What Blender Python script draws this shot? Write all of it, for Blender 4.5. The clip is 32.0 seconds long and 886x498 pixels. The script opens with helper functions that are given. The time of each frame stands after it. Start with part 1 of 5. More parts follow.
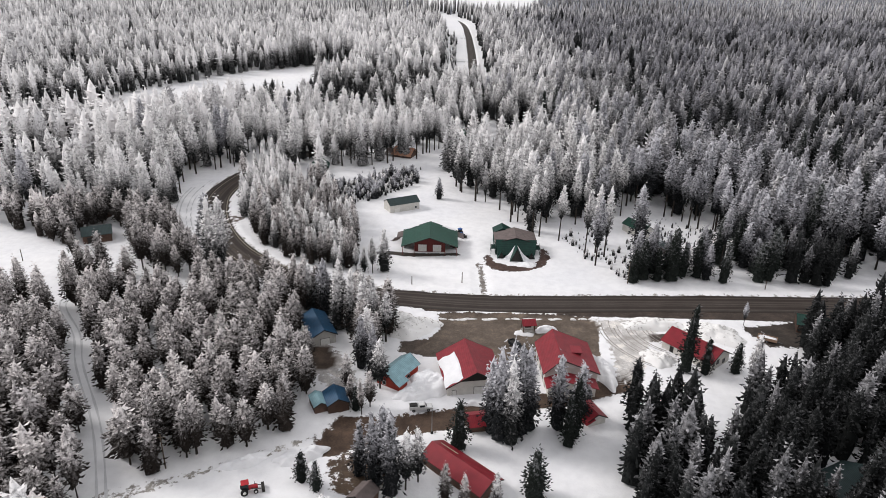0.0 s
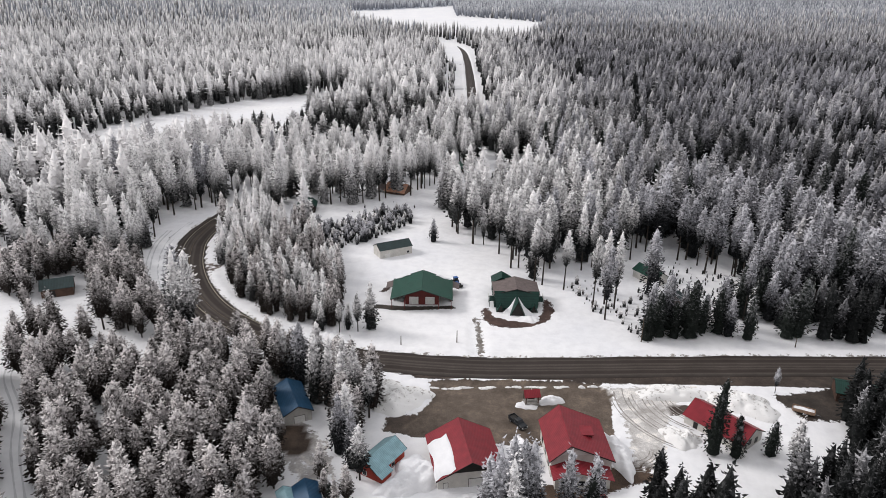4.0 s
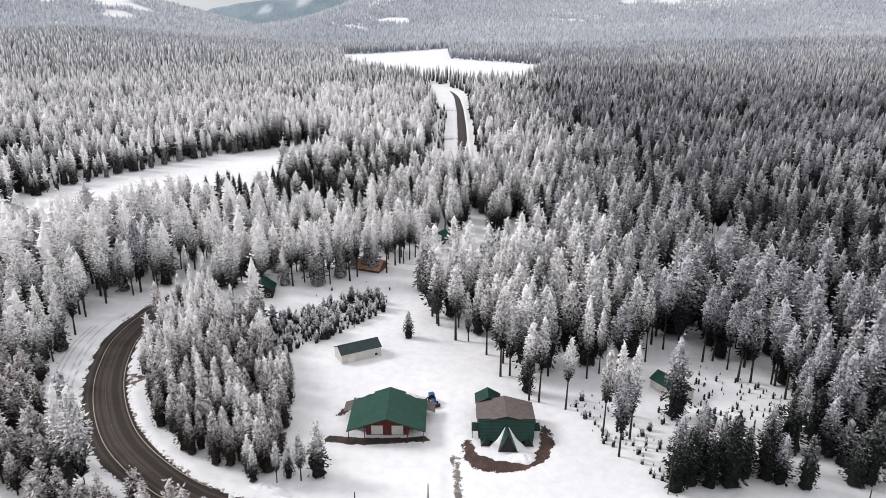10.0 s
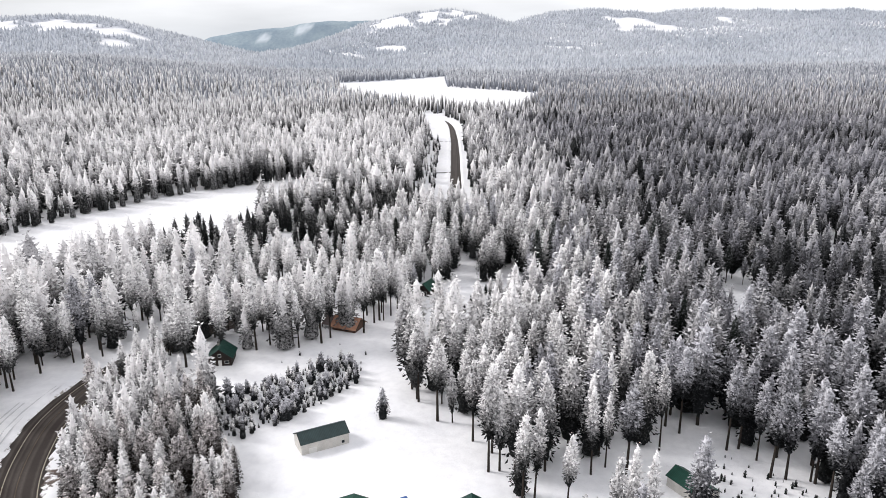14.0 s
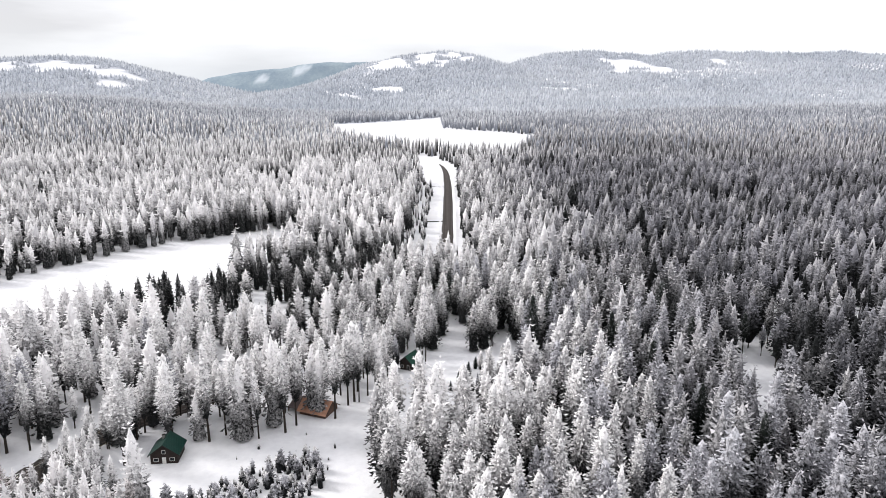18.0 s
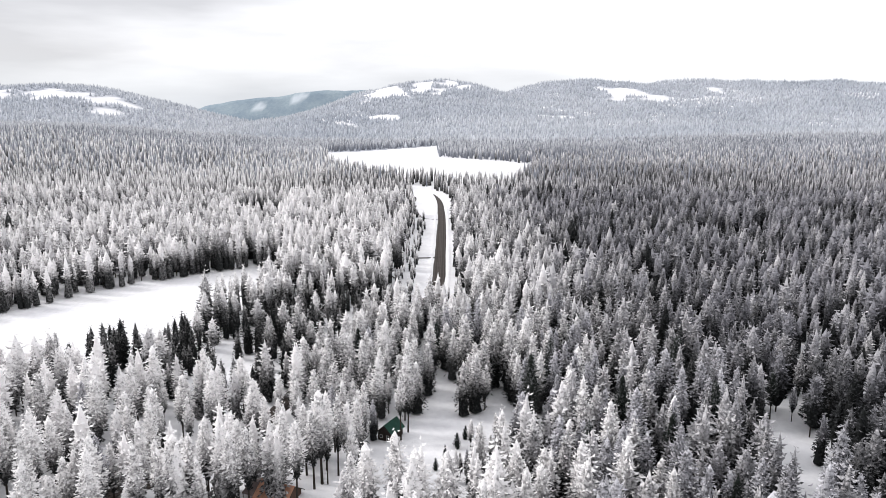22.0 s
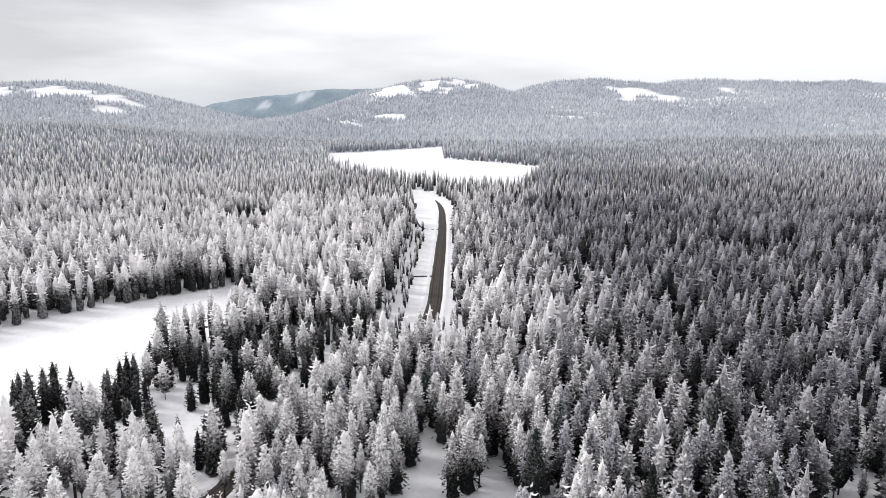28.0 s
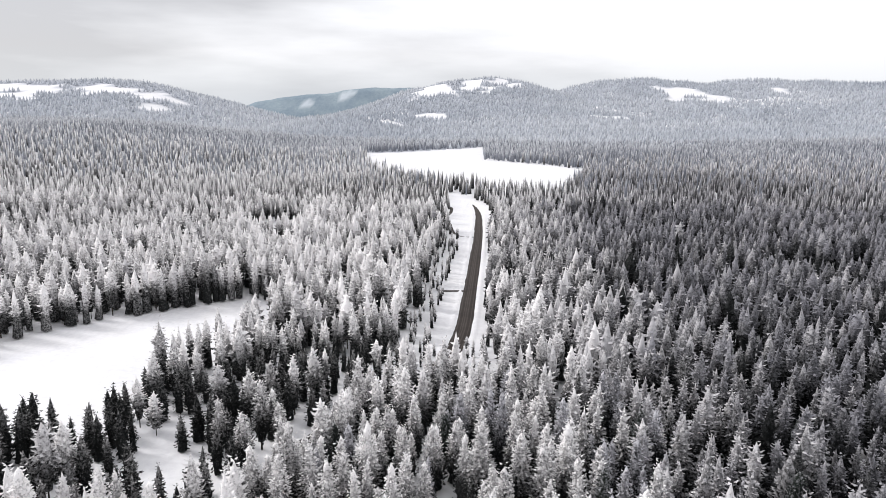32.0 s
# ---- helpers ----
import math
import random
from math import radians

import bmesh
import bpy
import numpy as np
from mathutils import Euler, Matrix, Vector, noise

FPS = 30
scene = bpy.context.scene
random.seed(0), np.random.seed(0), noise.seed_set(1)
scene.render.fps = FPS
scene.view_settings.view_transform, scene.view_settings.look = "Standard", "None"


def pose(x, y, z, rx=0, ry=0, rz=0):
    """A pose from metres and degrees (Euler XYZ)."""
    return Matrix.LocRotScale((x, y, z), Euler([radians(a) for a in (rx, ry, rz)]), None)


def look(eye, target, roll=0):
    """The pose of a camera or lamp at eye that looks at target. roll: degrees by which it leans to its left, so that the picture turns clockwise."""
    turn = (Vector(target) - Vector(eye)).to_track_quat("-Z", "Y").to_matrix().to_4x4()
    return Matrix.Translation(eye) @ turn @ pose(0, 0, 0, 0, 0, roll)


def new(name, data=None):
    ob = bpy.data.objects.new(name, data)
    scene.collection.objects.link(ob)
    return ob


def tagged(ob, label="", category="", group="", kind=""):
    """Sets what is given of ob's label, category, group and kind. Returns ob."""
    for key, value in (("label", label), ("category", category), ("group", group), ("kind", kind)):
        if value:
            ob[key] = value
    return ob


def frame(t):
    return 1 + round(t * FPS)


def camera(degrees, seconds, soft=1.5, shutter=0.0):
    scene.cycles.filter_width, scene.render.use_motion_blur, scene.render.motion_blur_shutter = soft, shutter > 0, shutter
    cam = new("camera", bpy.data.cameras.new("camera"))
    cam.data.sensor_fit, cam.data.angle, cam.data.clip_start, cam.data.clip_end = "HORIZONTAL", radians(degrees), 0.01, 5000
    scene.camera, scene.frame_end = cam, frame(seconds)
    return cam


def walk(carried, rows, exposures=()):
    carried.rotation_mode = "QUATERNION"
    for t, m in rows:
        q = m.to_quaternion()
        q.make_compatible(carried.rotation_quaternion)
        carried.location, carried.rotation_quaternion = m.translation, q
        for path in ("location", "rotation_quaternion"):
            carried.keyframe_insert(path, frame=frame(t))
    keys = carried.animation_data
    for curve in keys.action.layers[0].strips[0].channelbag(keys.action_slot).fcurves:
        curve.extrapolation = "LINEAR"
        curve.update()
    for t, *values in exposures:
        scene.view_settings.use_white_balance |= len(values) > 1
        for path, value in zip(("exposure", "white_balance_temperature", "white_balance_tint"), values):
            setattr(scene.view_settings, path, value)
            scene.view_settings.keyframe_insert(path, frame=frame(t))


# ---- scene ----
# camera: a drone flying level over the woods, tilting up slowly
cam = camera(65.0, 32.0, soft=0.8)
PATH = [
    (0, (0.25, 0.04, 103.47), (0.19, 91.75, 63.59), 1.25),
    (0.5, (0.54, 2.69, 103.39), (0.44, 94.45, 63.64), 1.20),
    (1, (0.86, 5.40, 103.34), (0.72, 97.23, 63.76), 1.15),
    (1.5, (1.21, 8.22, 103.32), (1.02, 100.14, 63.96), 1.08),
    (2, (1.58, 11.20, 103.35), (1.29, 103.34, 64.48), 0.99),
    (2.5, (1.95, 14.41, 103.44), (1.61, 106.74, 65.01), 0.91),
    (3, (2.33, 17.85, 103.55), (1.93, 110.37, 65.59), 0.84),
    (3.5, (2.72, 21.45, 103.67), (2.27, 114.16, 66.18), 0.78),
    (5.5, (4.59, 37.14, 104.28), (4.12, 130.57, 68.64), 0.56),
    (6, (5.18, 41.20, 104.52), (4.73, 134.79, 69.28), 0.51),
    (6.5, (5.78, 45.31, 104.77), (5.33, 139.05, 69.95), 0.46),
    (7, (6.41, 49.45, 105.02), (5.94, 143.34, 70.60), 0.41),
    (7.5, (7.07, 53.65, 105.27), (6.61, 147.68, 71.25), 0.38),
    (8, (7.75, 57.91, 105.49), (7.29, 152.09, 71.89), 0.35),
    (8.5, (8.44, 62.26, 105.69), (7.95, 156.60, 72.53), 0.32),
    (9, (9.13, 66.69, 105.87), (8.67, 161.15, 73.08), 0.28),
    (9.5, (9.82, 71.15, 106.02), (9.38, 165.75, 73.61), 0.25),
    (10, (10.52, 75.59, 106.12), (10.09, 170.33, 74.14), 0.23),
    (10.5, (11.22, 79.98, 106.20), (10.80, 174.88, 74.66), 0.22),
    (11, (11.93, 84.34, 106.28), (11.52, 179.37, 75.15), 0.19),
    (11.5, (12.63, 88.66, 106.36), (12.21, 183.83, 75.66), 0.17),
    (12, (13.32, 92.94, 106.46), (12.92, 188.25, 76.20), 0.16),
    (12.5, (14.01, 97.18, 106.59), (13.63, 192.61, 76.72), 0.16),
    (13, (14.72, 101.37, 106.78), (14.39, 196.93, 77.32), 0.14),
    (13.5, (15.46, 105.51, 107.02), (15.12, 201.22, 78.03), 0.10),
    (14, (16.22, 109.60, 107.31), (15.87, 205.44, 78.79), 0.06),
    (14.5, (16.97, 113.63, 107.65), (16.65, 209.63, 79.66), 0.02),
    (16.5, (19.66, 129.31, 109.45), (19.46, 226.00, 83.95), 0.11),
    (17, (20.15, 133.41, 109.79), (20.02, 230.27, 84.92), 0.12),
    (17.5, (20.63, 137.61, 110.07), (20.55, 234.66, 85.95), 0.13),
    (18, (21.11, 141.96, 110.27), (21.09, 239.21, 86.99), 0.15),
    (18.5, (21.64, 146.42, 110.38), (21.67, 243.88, 87.97), 0.16),
    (19, (22.21, 150.96, 110.42), (22.28, 248.63, 88.95), 0.18),
    (19.5, (22.79, 155.49, 110.42), (22.90, 253.36, 89.87), 0.18),
    (20, (23.34, 159.95, 110.44), (23.49, 258.00, 90.76), 0.17),
    (20.5, (23.86, 164.31, 110.50), (24.03, 262.37, 90.90), 0.15),
    (21, (24.39, 168.57, 110.62), (24.59, 266.63, 91.03), 0.14),
    (21.5, (24.95, 172.74, 110.78), (25.20, 270.81, 91.21), 0.15),
    (22, (25.54, 176.84, 110.96), (25.81, 274.92, 91.42), 0.18),
    (22.5, (26.16, 180.88, 111.16), (26.45, 278.96, 91.62), 0.20),
    (23, (26.81, 184.86, 111.38), (27.15, 282.93, 91.84), 0.22),
    (23.5, (27.47, 188.79, 111.66), (27.85, 286.86, 92.10), 0.23),
    (24, (28.11, 192.74, 112.01), (28.49, 290.80, 92.45), 0.24),
    (24.5, (28.71, 196.76, 112.41), (29.13, 294.82, 92.84), 0.25),
    (25, (29.26, 200.88, 112.81), (29.70, 298.95, 93.27), 0.27),
    (25.5, (29.77, 205.08, 113.18), (30.27, 303.15, 93.60), 0.29),
    (27.5, (31.52, 222.49, 114.28), (31.48, 320.53, 94.57), 0.40),
    (28, (32.04, 226.95, 114.51), (31.28, 324.98, 94.78), 0.45),
    (28.5, (32.57, 231.45, 114.74), (31.08, 329.47, 94.96), 0.49),
    (29, (33.11, 236.03, 114.97), (30.72, 334.02, 95.16), 0.52),
    (29.5, (33.66, 240.65, 115.20), (30.36, 338.61, 95.35), 0.55),
    (30, (34.20, 245.30, 115.41), (30.29, 343.22, 95.54), 0.58),
    (30.5, (34.72, 249.93, 115.60), (30.11, 347.82, 95.71), 0.60),
    (31, (35.21, 254.55, 115.77), (29.83, 352.39, 95.85), 0.64),
    (31.5, (35.69, 259.15, 115.93), (29.52, 356.95, 96.00), 0.69),
    (32, (36.17, 263.75, 116.08), (29.60, 361.53, 96.16), 0.75),
]
EXPOSURES = [(0, 0.05, 6500, 10), (3, 0.0, 6480, 10), (6, 0.02, 6450, 10), (9, 0.14, 6420, 10), (13, 0.36, 6400, 10), (17, 0.50, 6400, 10), (20, 0.46, 6400, 10), (26, 0.32, 6400, 10), (32, 0.26, 6400, 10)]
walk(cam, [(t, look(eye, target, roll)) for t, eye, target, roll in PATH], EXPOSURES)

# ---- world and sun: thin bright overcast, sun low in the west (left) ----
SUN_ELEV, SUN_AZ = 34.0, -72.0       # degrees; azimuth from +y, positive to +x
world = bpy.data.worlds.new("overcast_sky")
scene.world = world
world.use_nodes = True
wn, wl = world.node_tree.nodes, world.node_tree.links
wn.clear()
w_out = wn.new("ShaderNodeOutputWorld")
w_bg = wn.new("ShaderNodeBackground")
w_sky = wn.new("ShaderNodeTexSky")
w_sky.sky_type, w_sky.sun_disc = "NISHITA", False
w_sky.sun_elevation, w_sky.sun_rotation = radians(SUN_ELEV), radians(SUN_AZ)
w_geo = wn.new("ShaderNodeTexCoord")
w_map = wn.new("ShaderNodeMapping")
w_map.inputs["Scale"].default_value = (1.0, 1.0, 5.5)
w_noise = wn.new("ShaderNodeTexNoise")
w_noise.inputs["Scale"].default_value, w_noise.inputs["Detail"].default_value = 2.2, 5.0
w_ramp = wn.new("ShaderNodeValToRGB")
w_ramp.color_ramp.elements[0].position, w_ramp.color_ramp.elements[0].color = 0.34, (6.7, 6.62, 6.82, 1)
w_ramp.color_ramp.elements[1].position, w_ramp.color_ramp.elements[1].color = 0.62, (10.6, 10.5, 10.7, 1)
w_mix = wn.new("ShaderNodeMixRGB")
w_mix.inputs[0].default_value = 0.93
wl.new(w_geo.outputs["Generated"], w_map.inputs["Vector"])
wl.new(w_map.outputs["Vector"], w_noise.inputs["Vector"])
# the cloud thins towards the east and a pale haze lies on the horizon
w_sep = wn.new("ShaderNodeSeparateXYZ")
w_lean = wn.new("ShaderNodeMath")
w_lean.operation = "MULTIPLY_ADD"
w_lean.inputs[1].default_value = 0.34
w_thin = wn.new("ShaderNodeMath")
w_thin.operation = "ADD"
w_thin.inputs[1].default_value = 0.06
w_low = wn.new("ShaderNodeMapRange")
w_low.inputs["From Min"].default_value, w_low.inputs["From Max"].default_value = -0.02, 0.07
w_low.inputs["To Min"].default_value, w_low.inputs["To Max"].default_value = 0.75, 0.0
w_haze = wn.new("ShaderNodeMixRGB")
w_haze.inputs[2].default_value = (7.0, 7.55, 8.1, 1)
wl.new(w_geo.outputs["Generated"], w_sep.inputs[0])
wl.new(w_sep.outputs["X"], w_lean.inputs[0])
wl.new(w_noise.outputs["Fac"], w_lean.inputs[2])
wl.new(w_lean.outputs[0], w_thin.inputs[0])
wl.new(w_sep.outputs["Z"], w_low.inputs["Value"])
wl.new(w_thin.outputs[0], w_ramp.inputs["Fac"])
wl.new(w_low.outputs["Result"], w_haze.inputs[0])
wl.new(w_sky.outputs["Color"], w_mix.inputs[1])
wl.new(w_ramp.outputs["Color"], w_haze.inputs[1])
wl.new(w_haze.outputs["Color"], w_mix.inputs[2])
wl.new(w_mix.outputs["Color"], w_bg.inputs["Color"])
w_bg.inputs["Strength"].default_value = 0.085
wl.new(w_bg.outputs["Background"], w_out.inputs["Surface"])
sun_data = bpy.data.lights.new("sun", "SUN")
sun_data.energy, sun_data.angle, sun_data.color = 2.2, radians(18), (1.0, 0.965, 0.945)
sun = new("sun", sun_data)
_e, _a = radians(SUN_ELEV), radians(SUN_AZ)
_dir = Vector((math.sin(_a) * math.cos(_e), math.cos(_a) * math.cos(_e), math.sin(_e)))
sun.matrix_world = look(_dir * 300, (0, 0, 0))


# ---- materials ----
def material(name, rough=0.8, metal=0.0):
    m = bpy.data.materials.new(name)
    m.use_nodes = True
    n, l = m.node_tree.nodes, m.node_tree.links
    b = n["Principled BSDF"]
    b.inputs["Roughness"].default_value, b.inputs["Metallic"].default_value = rough, metal
    b.inputs["Specular IOR Level"].default_value = 0.25
    return m, n, l, b


def noise_node(n, l, scale, detail=4.0, coord="Object", rough=0.55):
    c = n.new("ShaderNodeTexCoord")
    t = n.new("ShaderNodeTexNoise")
    t.inputs["Scale"].default_value, t.inputs["Detail"].default_value, t.inputs["Roughness"].default_value = scale, detail, rough
    l.new(c.outputs[coord], t.inputs["Vector"])
    return t


def ramp(n, l, src, stops):
    r = n.new("ShaderNodeValToRGB")
    e = r.color_ramp.elements
    while len(e) < len(stops):
        e.new(0.5)
    for k, (p, c) in enumerate(stops):
        e[k].position, e[k].color = p, (*c, 1)
    l.new(src, r.inputs["Fac"])
    return r


def mixed(n, l, fac, a, b, mode="MIX"):
    m = n.new("ShaderNodeMixRGB")
    m.blend_type = mode
    for k, v in enumerate((fac, a, b)):
        if isinstance(v, (int, float)):
            m.inputs[k].default_value = v
        elif isinstance(v, tuple):
            m.inputs[k].default_value = (*v, 1)
        else:
            l.new(v, m.inputs[k])
    return m.outputs["Color"]


def maths(n, l, op, a, b=0.0, clamp=False):
    m = n.new("ShaderNodeMath")
    m.operation, m.use_clamp = op, clamp
    for k, v in enumerate((a, b)):
        if isinstance(v, (int, float)):
            m.inputs[k].default_value = v
        else:
            l.new(v, m.inputs[k])
    return m.outputs[0]


def bump(n, l, b, src, strength, dist):
    k = n.new("ShaderNodeBump")
    k.inputs["Strength"].default_value, k.inputs["Distance"].default_value = strength, dist
    l.new(src, k.inputs["Height"])
    l.new(k.outputs["Normal"], b.inputs["Normal"])


def plain(name, colour, rough=0.8, metal=0.0, vary=0.25, scale=1.5, grain=25.0, relief=0.0, coord="Object"):
    """A surface with stains at a large scale and grain at a small one."""
    m, n, l, b = material(name, rough, metal)
    big, small = noise_node(n, l, scale, 4, coord), noise_node(n, l, grain, 3, coord)
    lo, hi = tuple(c * (1 - vary) for c in colour), tuple(min(1, c * (1 + vary * 0.7)) for c in colour)
    c1 = ramp(n, l, big.outputs["Fac"], [(0.3, lo), (0.7, hi)]).outputs["Color"]
    c2 = ramp(n, l, small.outputs["Fac"], [(0.3, (0.82, 0.82, 0.82)), (0.7, (1, 1, 1))]).outputs["Color"]
    l.new(mixed(n, l, 1.0, c1, c2, "MULTIPLY"), b.inputs["Base Color"])
    if relief:
        bump(n, l, b, small.outputs["Fac"], 0.5, relief)
    return m


def ribbed(name, colour, along="X", rough=0.45, pitch=0.4, vary=0.18, metal=0.0):
    """Painted sheet metal or boards with ribs."""
    m, n, l, b = material(name, rough, metal)
    big = noise_node(n, l, 0.6, 4)
    small = noise_node(n, l, 9.0, 3)
    c = n.new("ShaderNodeTexCoord")
    w = n.new("ShaderNodeTexWave")
    w.bands_direction = along
    w.inputs["Scale"].default_value = 0.314 / pitch
    l.new(c.outputs["Object"], w.inputs["Vector"])
    lo, hi = tuple(k * (1 - vary) for k in colour), tuple(min(1, k * (1 + vary)) for k in colour)
    c1 = ramp(n, l, big.outputs["Fac"], [(0.3, lo), (0.7, hi)]).outputs["Color"]
    c2 = ramp(n, l, w.outputs["Fac"], [(0.0, (0.72, 0.72, 0.72)), (0.25, (1, 1, 1))]).outputs["Color"]
    c3 = ramp(n, l, small.outputs["Fac"], [(0.3, (0.88, 0.88, 0.88)), (0.65, (1, 1, 1))]).outputs["Color"]
    l.new(mixed(n, l, 1.0, mixed(n, l, 1.0, c1, c2, "MULTIPLY"), c3, "MULTIPLY"), b.inputs["Base Color"])
    bump(n, l, b, w.outputs["Fac"], 0.6, 0.03)
    return m


def crown_material(name, needle, frost, amount):
    """Needles with rime on the outer and upper twigs; 'frost' is stored on the twigs, 'tone' on the tree; low 'cover'
    greys the rime as painted shade.
    """
    m, n, l, b = material(name, 0.85)
    a = n.new("ShaderNodeAttribute")
    a.attribute_name = "frost"
    t = n.new("ShaderNodeAttribute")
    t.attribute_name = "tone"
    o = n.new("ShaderNodeObjectInfo")
    tone = maths(n, l, "FRACT", maths(n, l, "ADD", t.outputs["Fac"], o.outputs["Random"]))
    g = n.new("ShaderNodeNewGeometry")
    fine = n.new("ShaderNodeTexNoise")
    fine.inputs["Scale"].default_value, fine.inputs["Detail"].default_value, fine.inputs["Roughness"].default_value = 1.1, 4.0, 0.78
    l.new(g.outputs["Position"], fine.inputs["Vector"])
    clots = ramp(n, l, fine.outputs["Fac"], [(0.39, (0, 0, 0)), (0.61, (1, 1, 1))]).outputs["Color"]
    f = maths(n, l, "MULTIPLY", a.outputs["Fac"], maths(n, l, "ADD", maths(n, l, "MULTIPLY", tone, 0.4), amount))
    grip = maths(n, l, "ADD", maths(n, l, "MULTIPLY", a.outputs["Fac"], 1.1), 0.22)
    f = maths(n, l, "ADD", maths(n, l, "MULTIPLY", f, 1.22), maths(n, l, "MULTIPLY", maths(n, l, "SUBTRACT", clots, 0.82), grip), True)
    b.inputs["Specular IOR Level"].default_value = 0.04
    dark = mixed(n, l, tone, needle, tuple(c * 1.6 for c in needle))
    # low cover turns the rime a dim bluish grey in place of shade
    k = n.new("ShaderNodeAttribute")
    k.attribute_name = "cover"
    pale = mixed(n, l, k.outputs["Fac"], (0.125, 0.127, 0.158), mixed(n, l, tone, tuple(c * 0.88 for c in frost), frost))
    l.new(mixed(n, l, f, dark, pale), b.inputs["Base Color"])
    return m


M = {}
M["frosted"] = crown_material("frosted_needles", (0.011, 0.012, 0.012), (0.95, 0.93, 0.93), 1.12)
M["white"] = crown_material("thickly_rimed_needles", (0.03, 0.031, 0.031), (0.95, 0.932, 0.93), 1.4)
M["brownish"] = crown_material("rimed_brown_needles", (0.020, 0.0165, 0.0145), (0.84, 0.795, 0.785), 0.86)
# pale and misty: distance haze mixed into the needle and rime colours
M["pale"] = crown_material("far_hazed_needles", (0.15, 0.16, 0.185), (0.74, 0.75, 0.78), 0.75)
M["misty"] = crown_material("hill_hazed_needles", (0.25, 0.275, 0.315), (0.70, 0.715, 0.75), 0.75)
# grey: thin rime on single trees, painted shade on the eastern woods
M["grey"] = crown_material("thin_and_shaded_rime", (0.011, 0.012, 0.013), (0.62, 0.615, 0.65), 1.0)
M["dark"] = crown_material("dark_needles", (0.014, 0.017, 0.015), (0.50, 0.50, 0.52), 0.18)
M["bark"] = plain("bark", (0.045, 0.036, 0.03), 0.95, vary=0.4, scale=2.0, grain=18)


def snow_material():
    """Snow; on the far hills 'wood' tells where rimed woods cover it, their colour paled and blued by painted haze."""
    m, n, l, b = material("snow", 0.75)
    big, mid, fine = noise_node(n, l, 0.03, 5), noise_node(n, l, 0.35, 5), noise_node(n, l, 2.5, 4)
    c1 = ramp(n, l, big.outputs["Fac"], [(0.3, (0.80, 0.80, 0.825)), (0.7, (0.88, 0.872, 0.875))]).outputs["Color"]
    c2 = ramp(n, l, mid.outputs["Fac"], [(0.25, (0.9, 0.9, 0.905)), (0.6, (1, 1, 1))]).outputs["Color"]
    white = mixed(n, l, 1.0, c1, c2, "MULTIPLY")
    a = n.new("ShaderNodeAttribute")
    a.attribute_name = "wood"
    stands, crowns = noise_node(n, l, 0.004, 6, rough=0.62), noise_node(n, l, 0.07, 4, rough=0.7)
    woods = ramp(n, l, crowns.outputs["Fac"], [(0.32, (0.30, 0.325, 0.375)), (0.5, (0.42, 0.445, 0.50)), (0.7, (0.58, 0.60, 0.65))]).outputs["Color"]
    glade = ramp(n, l, stands.outputs["Fac"], [(0.585, (1, 1, 1)), (0.615, (0, 0, 0))]).outputs["Color"]
    share = maths(n, l, "MULTIPLY", a.outputs["Fac"], glade)
    snowy = mixed(n, l, share, white, woods)
    soil, red, green, blue = [n.new("ShaderNodeAttribute") for _ in range(4)]
    soil.attribute_name, red.attribute_name, green.attribute_name, blue.attribute_name = "soil", "red", "green", "blue"
    rgb = n.new("ShaderNodeCombineColor")
    for k, src in enumerate((red, green, blue)):
        l.new(src.outputs["Fac"], rgb.inputs[k])
    crumbs, grit = noise_node(n, l, 0.55, 6, rough=0.7), noise_node(n, l, 5.0, 4)
    edge = maths(n, l, "ADD", soil.outputs["Fac"], maths(n, l, "MULTIPLY", maths(n, l, "SUBTRACT", crumbs.outputs["Fac"], 0.5), 1.3))
    bare = ramp(n, l, edge, [(0.46, (0, 0, 0)), (0.54, (1, 1, 1))]).outputs["Color"]
    blots = ramp(n, l, noise_node(n, l, 0.22, 6, rough=0.7).outputs["Fac"], [(0.34, (0.62, 0.6, 0.58)), (0.52, (1, 1, 1)), (0.68, (1.55, 1.52, 1.46))]).outputs["Color"]
    dirt = mixed(n, l, 1.0, mixed(n, l, 1.0, rgb.outputs["Color"], blots, "MULTIPLY"), ramp(n, l, grit.outputs["Fac"], [(0.3, (0.65, 0.65, 0.65)), (0.7, (1.25, 1.25, 1.25))]).outputs["Color"], "MULTIPLY")
    l.new(mixed(n, l, bare, snowy, dirt), b.inputs["Base Color"])
    h = maths(n, l, "ADD", mid.outputs["Fac"], maths(n, l, "MULTIPLY", fine.outputs["Fac"], 0.3))
    bump(n, l, b, h, 0.5, 0.5)
    return m


def dirty_material(name, soil, snow_share, scale=0.25):
    """Bare wet gravel with melting snow left in patches."""
    m, n, l, b = material(name, 0.8)
    p, q, g = noise_node(n, l, scale, 6, rough=0.65), noise_node(n, l, 0.07, 3), noise_node(n, l, 4.0, 4)
    mask = ramp(n, l, maths(n, l, "ADD", p.outputs["Fac"], maths(n, l, "MULTIPLY", maths(n, l, "SUBTRACT", q.outputs["Fac"], 0.5), 0.4)),
                [(1 - snow_share - 0.03, (0, 0, 0)), (1 - snow_share + 0.03, (1, 1, 1))]).outputs["Color"]
    base = ramp(n, l, g.outputs["Fac"], [(0.3, tuple(c * 0.7 for c in soil)), (0.7, tuple(c * 1.3 for c in soil))]).outputs["Color"]
    l.new(mixed(n, l, mask, base, (0.8, 0.79, 0.78)), b.inputs["Base Color"])
    bump(n, l, b, g.outputs["Fac"], 0.4, 0.1)
    return m


